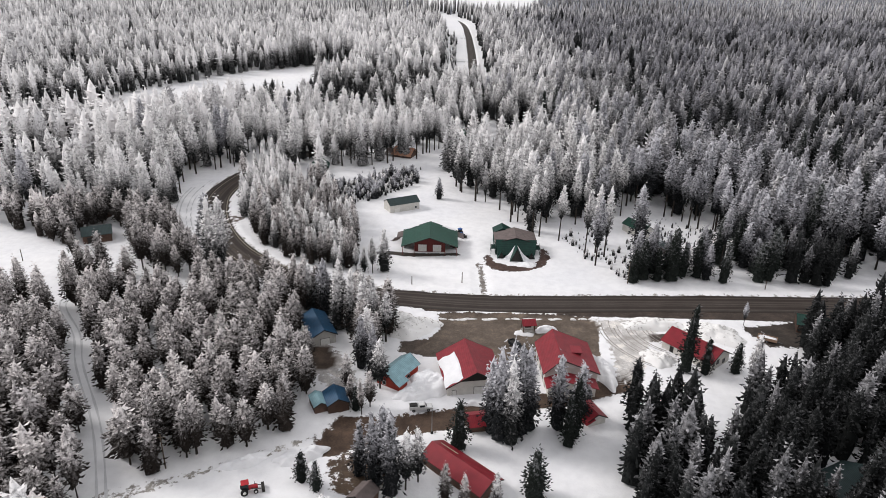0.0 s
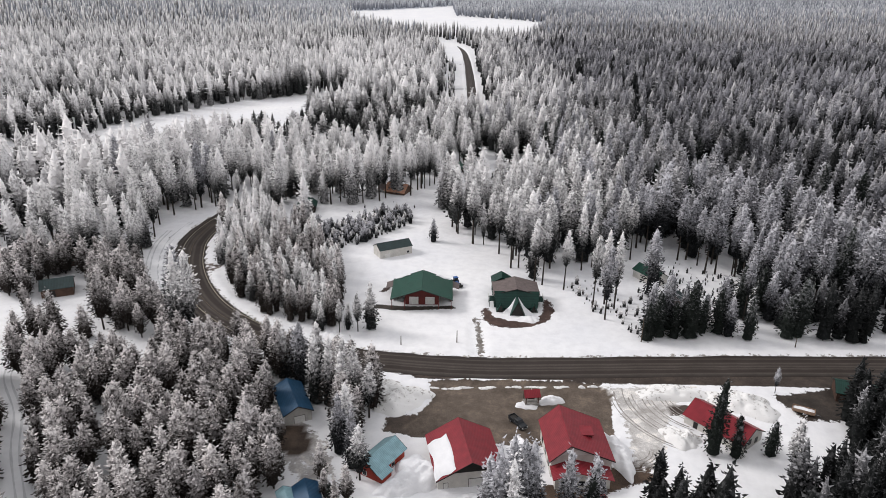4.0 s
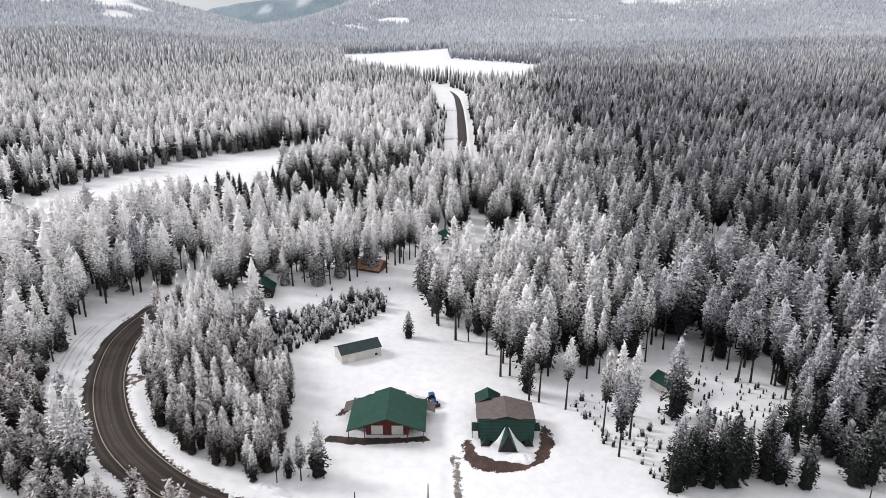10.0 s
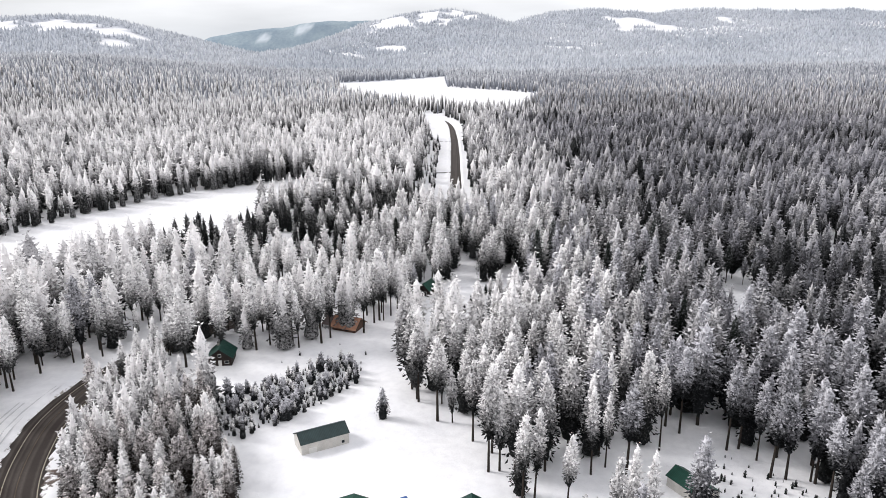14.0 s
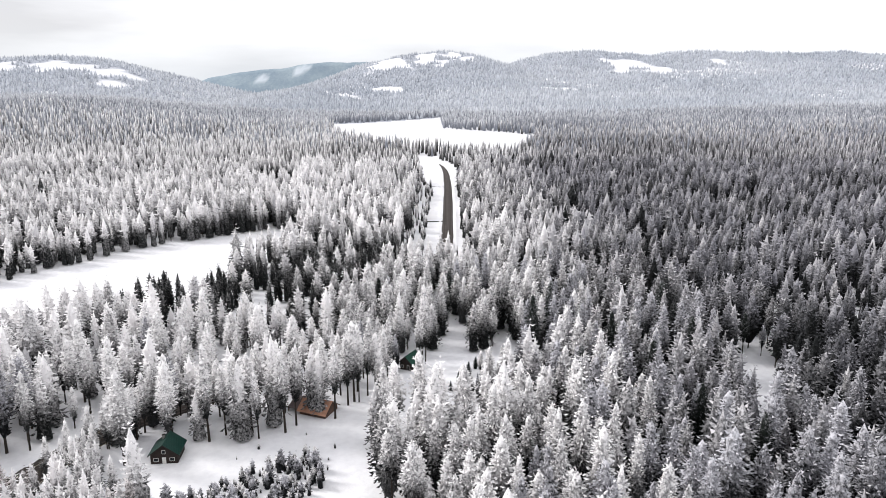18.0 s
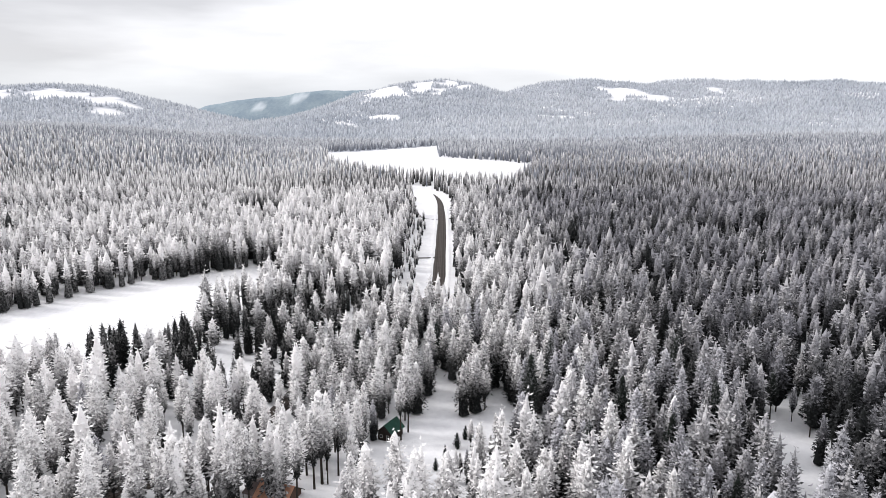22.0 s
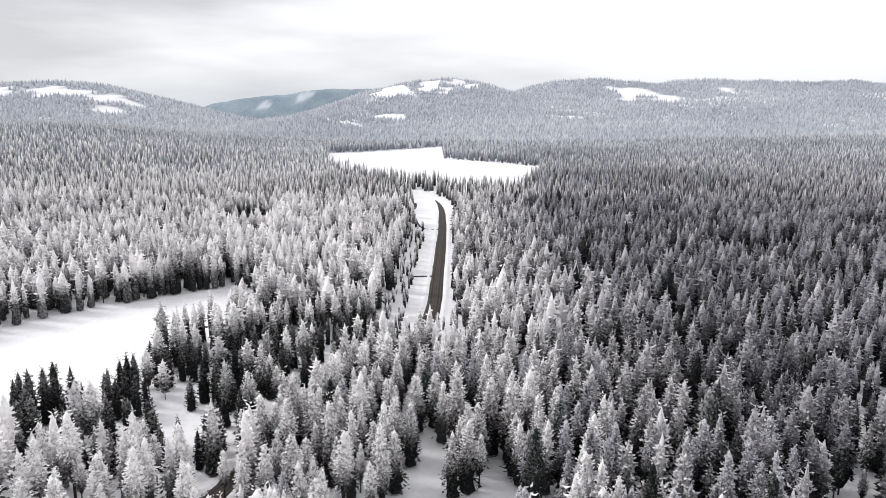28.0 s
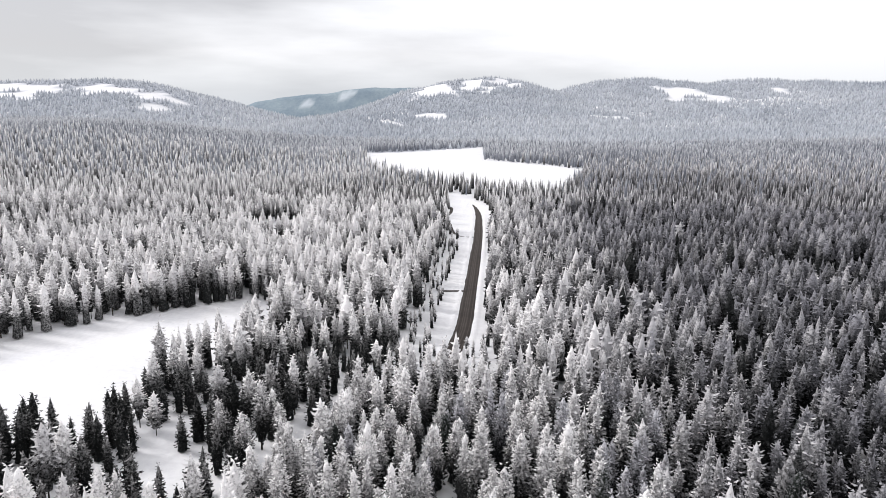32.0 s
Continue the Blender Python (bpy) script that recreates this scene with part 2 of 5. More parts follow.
def road_material():
    """Worn sanded asphalt: wheel tracks run along the road ('across' is stored on the mesh)."""
    m, n, l, b = material("sanded_asphalt", 0.75)
    a = n.new("ShaderNodeAttribute")
    a.attribute_name = "across"
    grime, grain = noise_node(n, l, 0.15, 5), noise_node(n, l, 3.0, 4)
    wob = maths(n, l, "ADD", a.outputs["Fac"], maths(n, l, "MULTIPLY", maths(n, l, "SUBTRACT", grime.outputs["Fac"], 0.5), 0.06))
    D, P, E = (0.037, 0.028, 0.024), (0.080, 0.067, 0.059), (0.033, 0.025, 0.021)
    tracks = ramp(n, l, wob, [(0.0, E), (0.09, (0.05, 0.042, 0.037)), (0.15, P), (0.19, D), (0.3, D), (0.35, P), (0.39, D), (0.47, P), (0.52, D),
                              (0.61, P), (0.66, D), (0.77, D), (0.82, P), (0.86, D), (1.0, E)]).outputs["Color"]
    c = ramp(n, l, grime.outputs["Fac"], [(0.3, (0.78, 0.76, 0.74)), (0.7, (1.1, 1.1, 1.1))]).outputs["Color"]
    d = ramp(n, l, grain.outputs["Fac"], [(0.3, (0.8, 0.8, 0.8)), (0.7, (1.1, 1.1, 1.1))]).outputs["Color"]
    l.new(mixed(n, l, 1.0, mixed(n, l, 1.0, tracks, c, "MULTIPLY"), d, "MULTIPLY"), b.inputs["Base Color"])
    bump(n, l, b, grain.outputs["Fac"], 0.3, 0.05)
    return m


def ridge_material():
    """Far woods with a few snowy glades; the blue of distance haze is put into their colour."""
    m, n, l, b = material("far_hazed_woods", 0.9)
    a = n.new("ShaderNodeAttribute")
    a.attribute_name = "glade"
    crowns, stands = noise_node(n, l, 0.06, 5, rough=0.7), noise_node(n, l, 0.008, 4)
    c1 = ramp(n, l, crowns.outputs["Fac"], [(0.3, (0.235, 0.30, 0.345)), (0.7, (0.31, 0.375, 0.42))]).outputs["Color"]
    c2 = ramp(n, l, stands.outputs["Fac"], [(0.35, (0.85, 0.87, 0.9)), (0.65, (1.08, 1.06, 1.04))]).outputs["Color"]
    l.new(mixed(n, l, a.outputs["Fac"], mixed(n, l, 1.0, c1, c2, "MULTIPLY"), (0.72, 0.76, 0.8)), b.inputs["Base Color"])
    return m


M["ridge"] = ridge_material()
M["snow"] = snow_material()
M["rough_snow"] = dirty_material("ploughed_snow", (0.42, 0.40, 0.38), 0.60, 0.9)
M["road"] = road_material()
M["rut"] = plain("dirty_rut", (0.36, 0.335, 0.315), 0.85, vary=0.35, scale=0.8, grain=6.0)
M["packed"] = plain("packed_snow", (0.66, 0.66, 0.675), 0.7, vary=0.08, scale=0.5, grain=4.0)
M["yellow_line"] = plain("yellow_road_paint", (0.115, 0.088, 0.06), 0.7, vary=0.5)
M["line"] = plain("road_paint", (0.42, 0.38, 0.30), 0.7, vary=0.4)


# ---- ground form ----
ROAD = [(420, 204), (260, 202), (126, 199.6), (80, 198.4), (37, 196.4), (14.5, 195.6), (-6, 197.2), (-24, 200), (-38, 204), (-51, 210.3), (-63, 219.2),
        (-74, 230), (-83.3, 243.3), (-91.8, 260), (-97.2, 276), (-100.3, 292), (-99.3, 311), (-94, 330), (-84, 350), (-66, 368), (-46, 392), (-34, 430),
        (-27, 480), (-8, 525), (14, 562), (22.6, 606), (24.6, 680), (25.6, 800), (26, 900), (23.5, 1030), (15, 1110), (0, 1165), (-26, 1212), (-70, 1262)]


def smooth_line(pts, step):
    """A Catmull-Rom line through pts, cut at even steps."""
    p = np.array([pts[0], *pts, pts[-1]], float)
    out = []
    for i in range(1, len(p) - 2):
        n = max(2, int(np.linalg.norm(p[i + 1] - p[i]) / step))
        for s in np.arange(n) / n:
            out.append(0.5 * (2 * p[i] + (p[i + 1] - p[i - 1]) * s + (2 * p[i - 1] - 5 * p[i] + 4 * p[i + 1] - p[i + 2]) * s * s
                              + (3 * p[i] - p[i - 1] - 3 * p[i + 1] + p[i + 2]) * s ** 3))
    out.append(p[-2])
    return np.array(out)


ROAD_LINE = smooth_line(ROAD, 4.0)


def road_half(y):
    return np.interp(y, [0, 205, 225, 310, 420, 600, 2000], [5.7, 5.7, 6.6, 6.4, 3.6, 4.7, 4.7])


def line_distance(x, y, line):
    """Distance of places from a line of points, and the y of the nearest one."""
    x, y = np.asarray(x, float), np.asarray(y, float)
    best, near = np.full(x.shape, 1e9), np.zeros(x.shape)
    if x.size < 40:
        a, d = line[:-1, :, None], (line[1:] - line[:-1])[:, :, None]
        s = np.clip(((x.ravel() - a[:, 0]) * d[:, 0] + (y.ravel() - a[:, 1]) * d[:, 1]) / (d ** 2).sum(1), 0, 1)
        r = np.hypot(x.ravel() - a[:, 0] - s * d[:, 0], y.ravel() - a[:, 1] - s * d[:, 1])
        k, i = r.argmin(0), np.arange(x.size)
        return r[k, i].reshape(x.shape), (a[k, 1, 0] + s[k, i] * d[k, 1, 0]).reshape(x.shape)
    if len(line) > 60 and x.size > 2000:
        rough, _ = line_distance(x, y, line[::10])
        some = rough < 60
        best, near = rough.copy(), y.copy()
        best[some], near[some] = _full(x[some], y[some], line)
        return best, near
    return _full(x, y, line)


def _full(x, y, line):
    best, near = np.full(x.shape, 1e9), np.zeros(x.shape)
    for a, b in zip(line[:-1], line[1:]):
        d = b - a
        s = np.clip(((x - a[0]) * d[0] + (y - a[1]) * d[1]) / (d @ d), 0, 1)
        r = np.hypot(x - a[0] - s * d[0], y - a[1] - s * d[1])
        k = r < best
        best, near = np.where(k, r, best), np.where(k, a[1] + s * d[1], near)
    return best, near


def inside(x, y, poly):
    x, y = np.asarray(x, float), np.asarray(y, float)
    hit = np.zeros(x.shape, bool)
    for (x0, y0), (x1, y1) in zip(poly, poly[1:] + poly[:1]):
        if y0 != y1:
            hit ^= ((y0 > y) != (y1 > y)) & (x < (x1 - x0) * (y - y0) / (y1 - y0) + x0)
    return hit


def waves(x, y, scale, seed):
    """Cheap smooth noise from -1 to 1 (sums of turned sines)."""
    r = np.random.RandomState(seed)
    v = 0
    for k in range(6):
        a, ph, f = r.uniform(0, 2 * np.pi), r.uniform(0, 2 * np.pi), r.uniform(0.6, 1.8)
        v = v + np.sin((x * np.cos(a) + y * np.sin(a)) * f / scale + ph)
    return v / 3.2


def hills(x, y):
    """Wooded hills far off; the plain in front is level."""
    far = np.clip((y - 1900) / 1500, 0, 1) ** 1.4
    left = 206 * np.exp(-np.abs((x + 1950) / 900) ** 4) * np.clip((y - 1450) / 1800, 0, 1) ** 1.8 * np.exp(-(np.maximum(y - 3250, 0) / 900) ** 3)
    knoll = 52 * np.exp(-((x + 950) / 430) ** 2 - ((y - 1900) / 520) ** 2)
    mid = 268 * np.exp(-np.abs((x + 20) / (620 + 0.2 * (4600 - y).clip(0))) ** 3) * np.clip((y - 1950) / 2400, 0, 1) ** 1.9
    right = 275 / (1 + np.exp(-(x - 250) / 160)) * np.clip((y - 2300) / 2150, 0, 1) ** 1.7
    swell = 34 * np.exp(-((x - 1500) / 900) ** 2 - ((y - 2300) / 700) ** 2)
    z = np.maximum.reduce([left, mid, right]) + knoll + swell
    return z + far * (9 * waves(x, y, 130, 3) + 13 * np.clip(waves(x, y, 420, 4), -0.3, 1) + 5 * waves(x, y, 45, 8))


def wood_cover(x, y):
    """Where woods hide the snow on the hills: all but a few ski runs and bare faces."""
    w = np.clip((y - 1850) / 150, 0, 1) * ~inside(x, y, [(-279, 1945), (-115, 2129), (13, 2253), (20, 1836), (139, 1731), (0, 1700)])
    for cx, cy, rx, ry, turn in ((-300, 4080, 110, 300, 8), (-190, 4060, 40, 240, 12), (-100, 4160, 70, 230, -10), (40, 4180, 60, 200, -14), (130, 4150, 30, 150, -20), (1060, 4080, 130, 230, -20), (1170, 3950, 70, 170, -30), (1560, 4150, 40, 90, 0),
                                 (-2150, 3140, 420, 110, 2), (-1560, 3100, 260, 100, -4), (-2650, 3090, 250, 120, 4), (-2000, 2850, 240, 70, 3), (-1900, 2960, 120, 30, 0), (-1250, 2900, 50, 60, 0), (-330, 3000, 70, 90, 0), (-220, 3250, 70, 80, 0), (520, 3350, 130, 60, 0)):
        c, s = np.cos(np.radians(turn)), np.sin(np.radians(turn))
        u, v = ((x - cx) * c + (y - cy) * s) / rx, (-(x - cx) * s + (y - cy) * c) / ry
        w = np.minimum(w, np.clip((u * u + v * v - 0.8 + 1.1 * waves(x, y, 52, 12) + 0.6 * waves(x, y, 21, 13)) * 2.5, 0, 1))
    return w


def ground_z(x, y):
    x, y = np.asarray(x, float), np.asarray(y, float)
    d, ny = line_distance(x, y, ROAD_LINE)
    h = road_half(ny)
    near = np.clip((d - h) / 6, 0, 1)
    berm = 0.85 * np.exp(-((d - h - 1.6) / 1.1) ** 2) * (0.75 + 0.35 * waves(x, y, 3.0, 9))
    lots = inside(x, y, LOT) | inside(x, y, YARD) | inside(x, y, SHOULDER) | inside(x, y, [(11, 230), (15, 230), (16, 200), (11, 200)])
    roll = 0.35 + 0.28 * waves(x, y, 14, 5) + 0.12 * waves(x, y, 4, 6)
    return near * np.where(lots, -0.05, roll) + np.where(lots, 0, berm) - 0.06 * (1 - near) + hills(x, y)


LOT = [(-1, 187.6), (24, 188.4), (45, 187.4), (47.5, 182), (45, 172), (44, 160), (20, 161), (-3, 163), (-9, 167), (-4, 171.5), (0, 178)]
YARD = [(-24, 137), (-14, 136), (0, 139.5), (16, 146), (31, 148.5), (47, 156), (52, 150), (33, 142.5), (18, 138.5), (2, 131.5), (-10, 128.5), (-24, 121), (-30, 122)]
SHOULDER = [(-14, 193), (10, 192), (40, 192), (90, 194), (160, 195.5), (160, 191), (110, 187.5), (72, 188.2), (48, 188.4), (24, 189.0), (0, 188.8), (-8, 190.5)]
# outline, soil colour, how much of it is bare, softness of its edge in metres
WORN = [
    (LOT, (0.125, 0.098, 0.078), 1.15, 2.0), (SHOULDER, (0.055, 0.042, 0.035), 1.05, 2.2), (YARD, (0.085, 0.056, 0.040), 0.8, 3.0),
    ([(46, 187), (74, 187.4), (66, 180), (60, 172), (56, 160), (52, 152), (46, 154), (47, 165), (48, 176)], (0.58, 0.56, 0.545), 0.72, 4.0),
    ([(50, 179), (53.5, 177), (55, 168), (54, 158), (50, 152), (47, 154), (50, 164), (49, 172)], (0.10, 0.08, 0.068), 0.66, 2.5),
    ([(14.6, 230.5), (17, 234), (18.2, 230), (19.6, 226), (24, 223.4), (30, 223.8), (34.2, 228), (35.4, 235), (36.4, 241), (38.6, 239), (39.6, 231), (36, 223), (30, 219.2), (23, 218.2), (17.6, 219.8), (15, 224)], (0.075, 0.047, 0.04), 0.74, 2.0),
    ([(-21, 231.2), (-20.6, 234), (-14, 233.6), (0, 233.6), (6, 234.4), (6.6, 232.2), (-4, 230.8), (-14, 230.2)], (0.06, 0.05, 0.043), 1.05, 1.2),
    ([(-20.5, 243), (-16.5, 251), (-8, 253.4), (4, 252.6), (4, 251), (-8, 251.2), (-15, 248.5), (-18, 242.5)], (0.07, 0.048, 0.042), 0.75, 1.8),
    ([(11.4, 228), (14.2, 227), (15.4, 214), (15.6, 202.5), (12.0, 202.5), (12.0, 214)], (0.20, 0.18, 0.165), 0.62, 2.4),
    ([(-40, 168), (-31, 170), (-23, 160), (-19, 147), (-27, 144), (-34, 152)], (0.42, 0.40, 0.39), 0.62, 4.0),
    ([(-38, 167.5), (-31, 168), (-27.5, 160), (-29, 154), (-36, 157)], (0.07, 0.05, 0.038), 0.9, 2.5),
    ([(-70, 103), (-50, 113.4), (-36, 121.4), (-24, 128.4), (-22, 132), (-36, 126), (-50, 118), (-70, 110)], (0.30, 0.28, 0.26), 0.5, 3.0),
    ([(-26, 121), (-13, 126), (-7, 120), (-12, 108), (-22, 109)], (0.085, 0.058, 0.04), 0.62, 5.0),
    ([(90, 183), (120, 190), (160, 192), (135, 182), (108, 172), (94, 172)], (0.05, 0.04, 0.034), 0.95, 4.0),
    ([(60, 177.5), (66, 178), (66.5, 174.5), (61, 173)], (0.07, 0.052, 0.044), 0.9, 2.0), ([(58, 184.6), (63, 184.2), (63.4, 181.6), (58.6, 182)], (0.065, 0.05, 0.042), 0.9, 1.8), ([(-11, 172), (-1, 172.5), (-4, 163), (-12, 165)], (0.075, 0.058, 0.048), 0.85, 2.5),
    ([(-118, 262), (-108, 262), (-104, 250), (-112, 248)], (0.12, 0.09, 0.08), 0.5, 5.0), ([(-88, 268), (-80, 266), (-82, 258), (-87, 258)], (0.10, 0.075, 0.065), 0.6, 3.0),
]


def soils(x, y):
    """Bare or dirty ground: how bare, and its colour."""
    soil, tint = np.zeros(len(x)), np.tile([0.3, 0.28, 0.26], (len(x), 1))
    d, ny = line_distance(x, y, ROAD_LINE)
    edge = np.clip(0.56 - (d - road_half(ny)) / 3.2, 0, 0.5) * (y < 420)
    soil = np.maximum(soil, edge)
    near = np.where((np.abs(x) < 170) & (y > 90) & (y < 280))[0]
    px, py = x[near], y[near]
    for poly, colour, share, soft in WORN:
        e, _ = line_distance(px, py, np.array(poly + poly[:1], float))
        s = share * np.clip(0.5 + np.where(inside(px, py, poly), e, -e) / soft, 0, 1)
        up = s > soil[near]
        soil[near] = np.where(up, s, soil[near])
        tint[near[up]] = colour
    return soil, tint


# ---- mesh helpers ----
def mesh_object(name, verts, tris, mats, attrs=None, index=None):
    """One mesh object from arrays of vertices and triangles."""
    me = bpy.data.meshes.new(name)
    verts, tris = np.asarray(verts, np.float32), np.asarray(tris, np.int32)
    me.vertices.add(len(verts))
    me.vertices.foreach_set("co", verts.ravel())
    me.loops.add(tris.size)
    me.loops.foreach_set("vertex_index", tris.ravel())
    me.polygons.add(len(tris))
    me.polygons.foreach_set("loop_start", np.arange(0, tris.size, tris.shape[1], dtype=np.int32))
    if index is not None:
        me.polygons.foreach_set("material_index", np.asarray(index, np.int32))
    for key, values in (attrs or {}).items():
        me.attributes.new(key, "FLOAT", "POINT").data.foreach_set("value", np.asarray(values, np.float32))
    me.update(calc_edges=True)
    for m in mats:
        me.materials.append(m)
    return new(name, me)


def part(name, bm, mat, parent=None, label=""):
    """Links a bmesh as one mesh object under a thing or a part."""
    me = bpy.data.meshes.new(name)
    bmesh.ops.recalc_face_normals(bm, faces=bm.faces)
    bm.to_mesh(me)
    bm.free()
    me.materials.append(mat)
    ob = new(name, me)
    ob.parent = parent
    return tagged(ob, label)


def thing(name, m, label, category, group=""):
    e = new(name)
    e.empty_display_size = 0.5
    e.matrix_world = m
    return tagged(e, label, category, group)


def box(x0, x1, y0, y1, z0, z1, bevel=0.0, bm=None, m=None):
    bm = bm or bmesh.new()
    r = bmesh.ops.create_cube(bm, size=1.0)
    vs = r["verts"]
    for v in vs:
        v.co = Vector(((x0 + x1) / 2 + v.co.x * (x1 - x0), (y0 + y1) / 2 + v.co.y * (y1 - y0), (z0 + z1) / 2 + v.co.z * (z1 - z0)))
    if bevel:
        es = list({e for v in vs for e in v.link_edges})
        r = bmesh.ops.bevel(bm, geom=es, offset=bevel, segments=1, affect="EDGES")
        vs = list({v for f in r["faces"] for v in f.verts} | {v for v in vs if v.is_valid})
    if m is not None:
        bmesh.ops.transform(bm, matrix=m, verts=vs)
    return bm


def tube(a, b, r0, r1, sides=8, bm=None):
    bm = bm or bmesh.new()
    a, b = Vector(a), Vector(b)
    d = b - a
    r = bmesh.ops.create_cone(bm, cap_ends=True, segments=sides, radius1=r0, radius2=r1, depth=d.length)
    bmesh.ops.transform(bm, matrix=Matrix.Translation((a + b) / 2) @ d.to_track_quat("Z", "Y").to_matrix().to_4x4(), verts=r["verts"])
    return bm


def prism(section, x0, x1, bm=None):
    """A section in the y-z plane drawn out along x."""
    bm = bm or bmesh.new()
    a = [bm.verts.new((x0, y, z)) for y, z in section]
    b = [bm.verts.new((x1, y, z)) for y, z in section]
    n = len(a)
    bm.faces.new(a), bm.faces.new(b[::-1])
    for k in range(n):
        bm.faces.new((a[k], b[k], b[(k + 1) % n], a[(k + 1) % n]))
    return bm


# ---- the ground: one sheet to the horizon ----
def graded(stops):
    out = []
    for (a, sa), (b, sb) in zip(stops[:-1], stops[1:]):
        v = a
        while v < b - 1e-6:
            out.append(v)
            v += sa + (sb - sa) * (v - a) / (b - a)
    return np.array(out + [stops[-1][0]])


def build_ground():
    xs = graded([(-4200, 90), (-2800, 45), (-700, 36), (-170, 4), (-75, 1.25), (115, 1.25), (170, 4), (700, 36), (2800, 45), (4200, 90)])
    ys = graded([(-500, 60), (70, 4), (95, 1.3), (265, 1.3), (400, 2.2), (700, 12), (1800, 40), (3600, 36), (4790, 36)])
    X, Y = np.meshgrid(xs, ys)
    Z = ground_z(X.ravel(), Y.ravel())
    soil, tint = soils(X.ravel(), Y.ravel())
    nx, ny = len(xs), len(ys)
    i = (np.arange(ny - 1)[:, None] * nx + np.arange(nx - 1)[None]).ravel()
    quads = np.stack([i, i + 1, i + nx + 1, i + nx], 1)
    ob = mesh_object("ground", np.stack([X.ravel(), Y.ravel(), Z], 1), quads, [M["snow"]], {"wood": wood_cover(X.ravel(), Y.ravel()), "soil": soil, "red": tint[:, 0], "green": tint[:, 1], "blue": tint[:, 2]})
    ob.data.polygons.foreach_set("use_smooth", np.ones(len(quads), bool))
    return tagged(ob, "snow-covered ground reaching to wooded hills", "ground", kind="structure")


def far_ridge():
    """A wooded ridge beyond the valley, the last land before the sky; its blue is painted haze."""
    xs, ys = np.arange(-1760, 320, 26.0), np.arange(4440, 4740, 30.0)
    X, Y = np.meshgrid(xs, ys)
    X, Y = X.ravel(), Y.ravel()
    crest = np.interp(X, [-1760, -1600, -1453, -1203, -987, -808, -538, 320], [0, 84, 140, 176, 198, 226, 234, 230])
    Z = -20 + (crest + 20 + 3.5 * waves(X, Y, 40, 41) + 2 * waves(X, Y, 14, 42)) * np.clip((Y - 4440) / 240, 0, 1) ** 0.8
    n = len(xs)
    i = (np.arange(len(ys) - 1)[:, None] * n + np.arange(n - 1)[None]).ravel()
    glade = np.zeros(len(X))
    for cx, cy in ((-1110, 4600), (-890, 4640), (-850, 4650)):
        glade = np.maximum(glade, np.clip(1.6 - ((X - cx) / 30) ** 2 - ((Y - cy) / 26) ** 2, 0, 0.6))
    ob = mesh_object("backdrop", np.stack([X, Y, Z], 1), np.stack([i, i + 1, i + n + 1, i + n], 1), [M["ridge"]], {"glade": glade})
    return tagged(ob, "wooded ridge far beyond the valley, hazed blue-grey in colour", "hill", kind="structure")


def ribbon(name, line, half, z, mat, label, category, kind="structure", cols=13):
    line = np.asarray(line, float)
    d = np.gradient(line, axis=0)
    d /= np.linalg.norm(d, axis=1, keepdims=True)
    side = np.stack([d[:, 1], -d[:, 0]], 1)
    s = np.linspace(-1, 1, cols)
    P = line[:, None] + side[:, None] * (s[None, :, None] * np.reshape(half, (-1, 1, 1)))
    V = np.concatenate([P, np.full(P.shape[:2] + (1,), z) + 0.10 * (1 - s[None, :, None] ** 2)], 2).reshape(-1, 3)
    n = len(line)
    i = (np.arange(n - 1)[:, None] * cols + np.arange(cols - 1)[None]).ravel()
    ob = mesh_object(name, V, np.stack([i, i + 1, i + cols + 1, i + cols], 1), [mat], {"across": np.tile((s + 1) / 2, n)})
    return tagged(ob, label, category, kind=kind)


def tyre_track(line, half, mat, label):
    """A narrow worn line that follows the lie of the ground."""
    line = np.asarray(line, float)
    d = np.gradient(line, axis=0)
    d /= np.linalg.norm(d, axis=1, keepdims=True)
    side = np.stack([d[:, 1], -d[:, 0]], 1)
    wob = half * (1 + 0.35 * np.sin(np.arange(len(line)) * 1.7))[:, None]
    P = np.stack([line - side * wob, line + side * wob], 1).reshape(-1, 2)
    V = np.column_stack([P, ground_z(P[:, 0], P[:, 1]) + 0.06])
    i = np.arange(len(line) - 1) * 2
    ob = mesh_object("tyre_track", V, np.stack([i, i + 1, i + 3, i + 2], 1), [mat])
    return tagged(ob, label, "track", kind="structure")


def arc(cx, cy, r, a0, a1):
    a = np.radians(np.linspace(a0, a1, 40))
    return np.stack([cx + r * np.cos(a), cy + r * np.sin(a)], 1)


build_ground()
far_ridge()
ribbon("road", ROAD_LINE, road_half(ROAD_LINE[:, 1]), 0.0, M["road"], "wet dark two-lane highway sanded with wheel tracks", "road")
_bend = ROAD_LINE[(ROAD_LINE[:, 1] > 206) & (ROAD_LINE[:, 1] < 352) & (ROAD_LINE[:, 0] < -40)]
_d = np.gradient(_bend, axis=0)
_d /= np.linalg.norm(_d, axis=1, keepdims=True)
for _off, _mat, _words in ((-3.1, "line", "worn pale painted line round the bend"), (5.2, "line", "worn pale painted edge line round the bend"), (0.25, "yellow_line", "worn yellow centre line of the highway")):
    ribbon("road_marking", _bend + _off * np.stack([_d[:, 1], -_d[:, 0]], 1), np.full(len(_bend), 0.13), 0.09, M[_mat], _words, "marking", cols=3)
for _line in ([(-20, 1152), (-8.5, 1068), (-7.7, 1005), (0.2, 923), (8.9, 893), (22, 890)], [(5, 696), (12, 697), (22, 698)]):
    ribbon("road", smooth_line(_line, 5.0), np.full(len(smooth_line(_line, 5.0)), 1.9), 0.02 + 0.35, M["road"], "narrow ploughed side lane off the highway", "road")


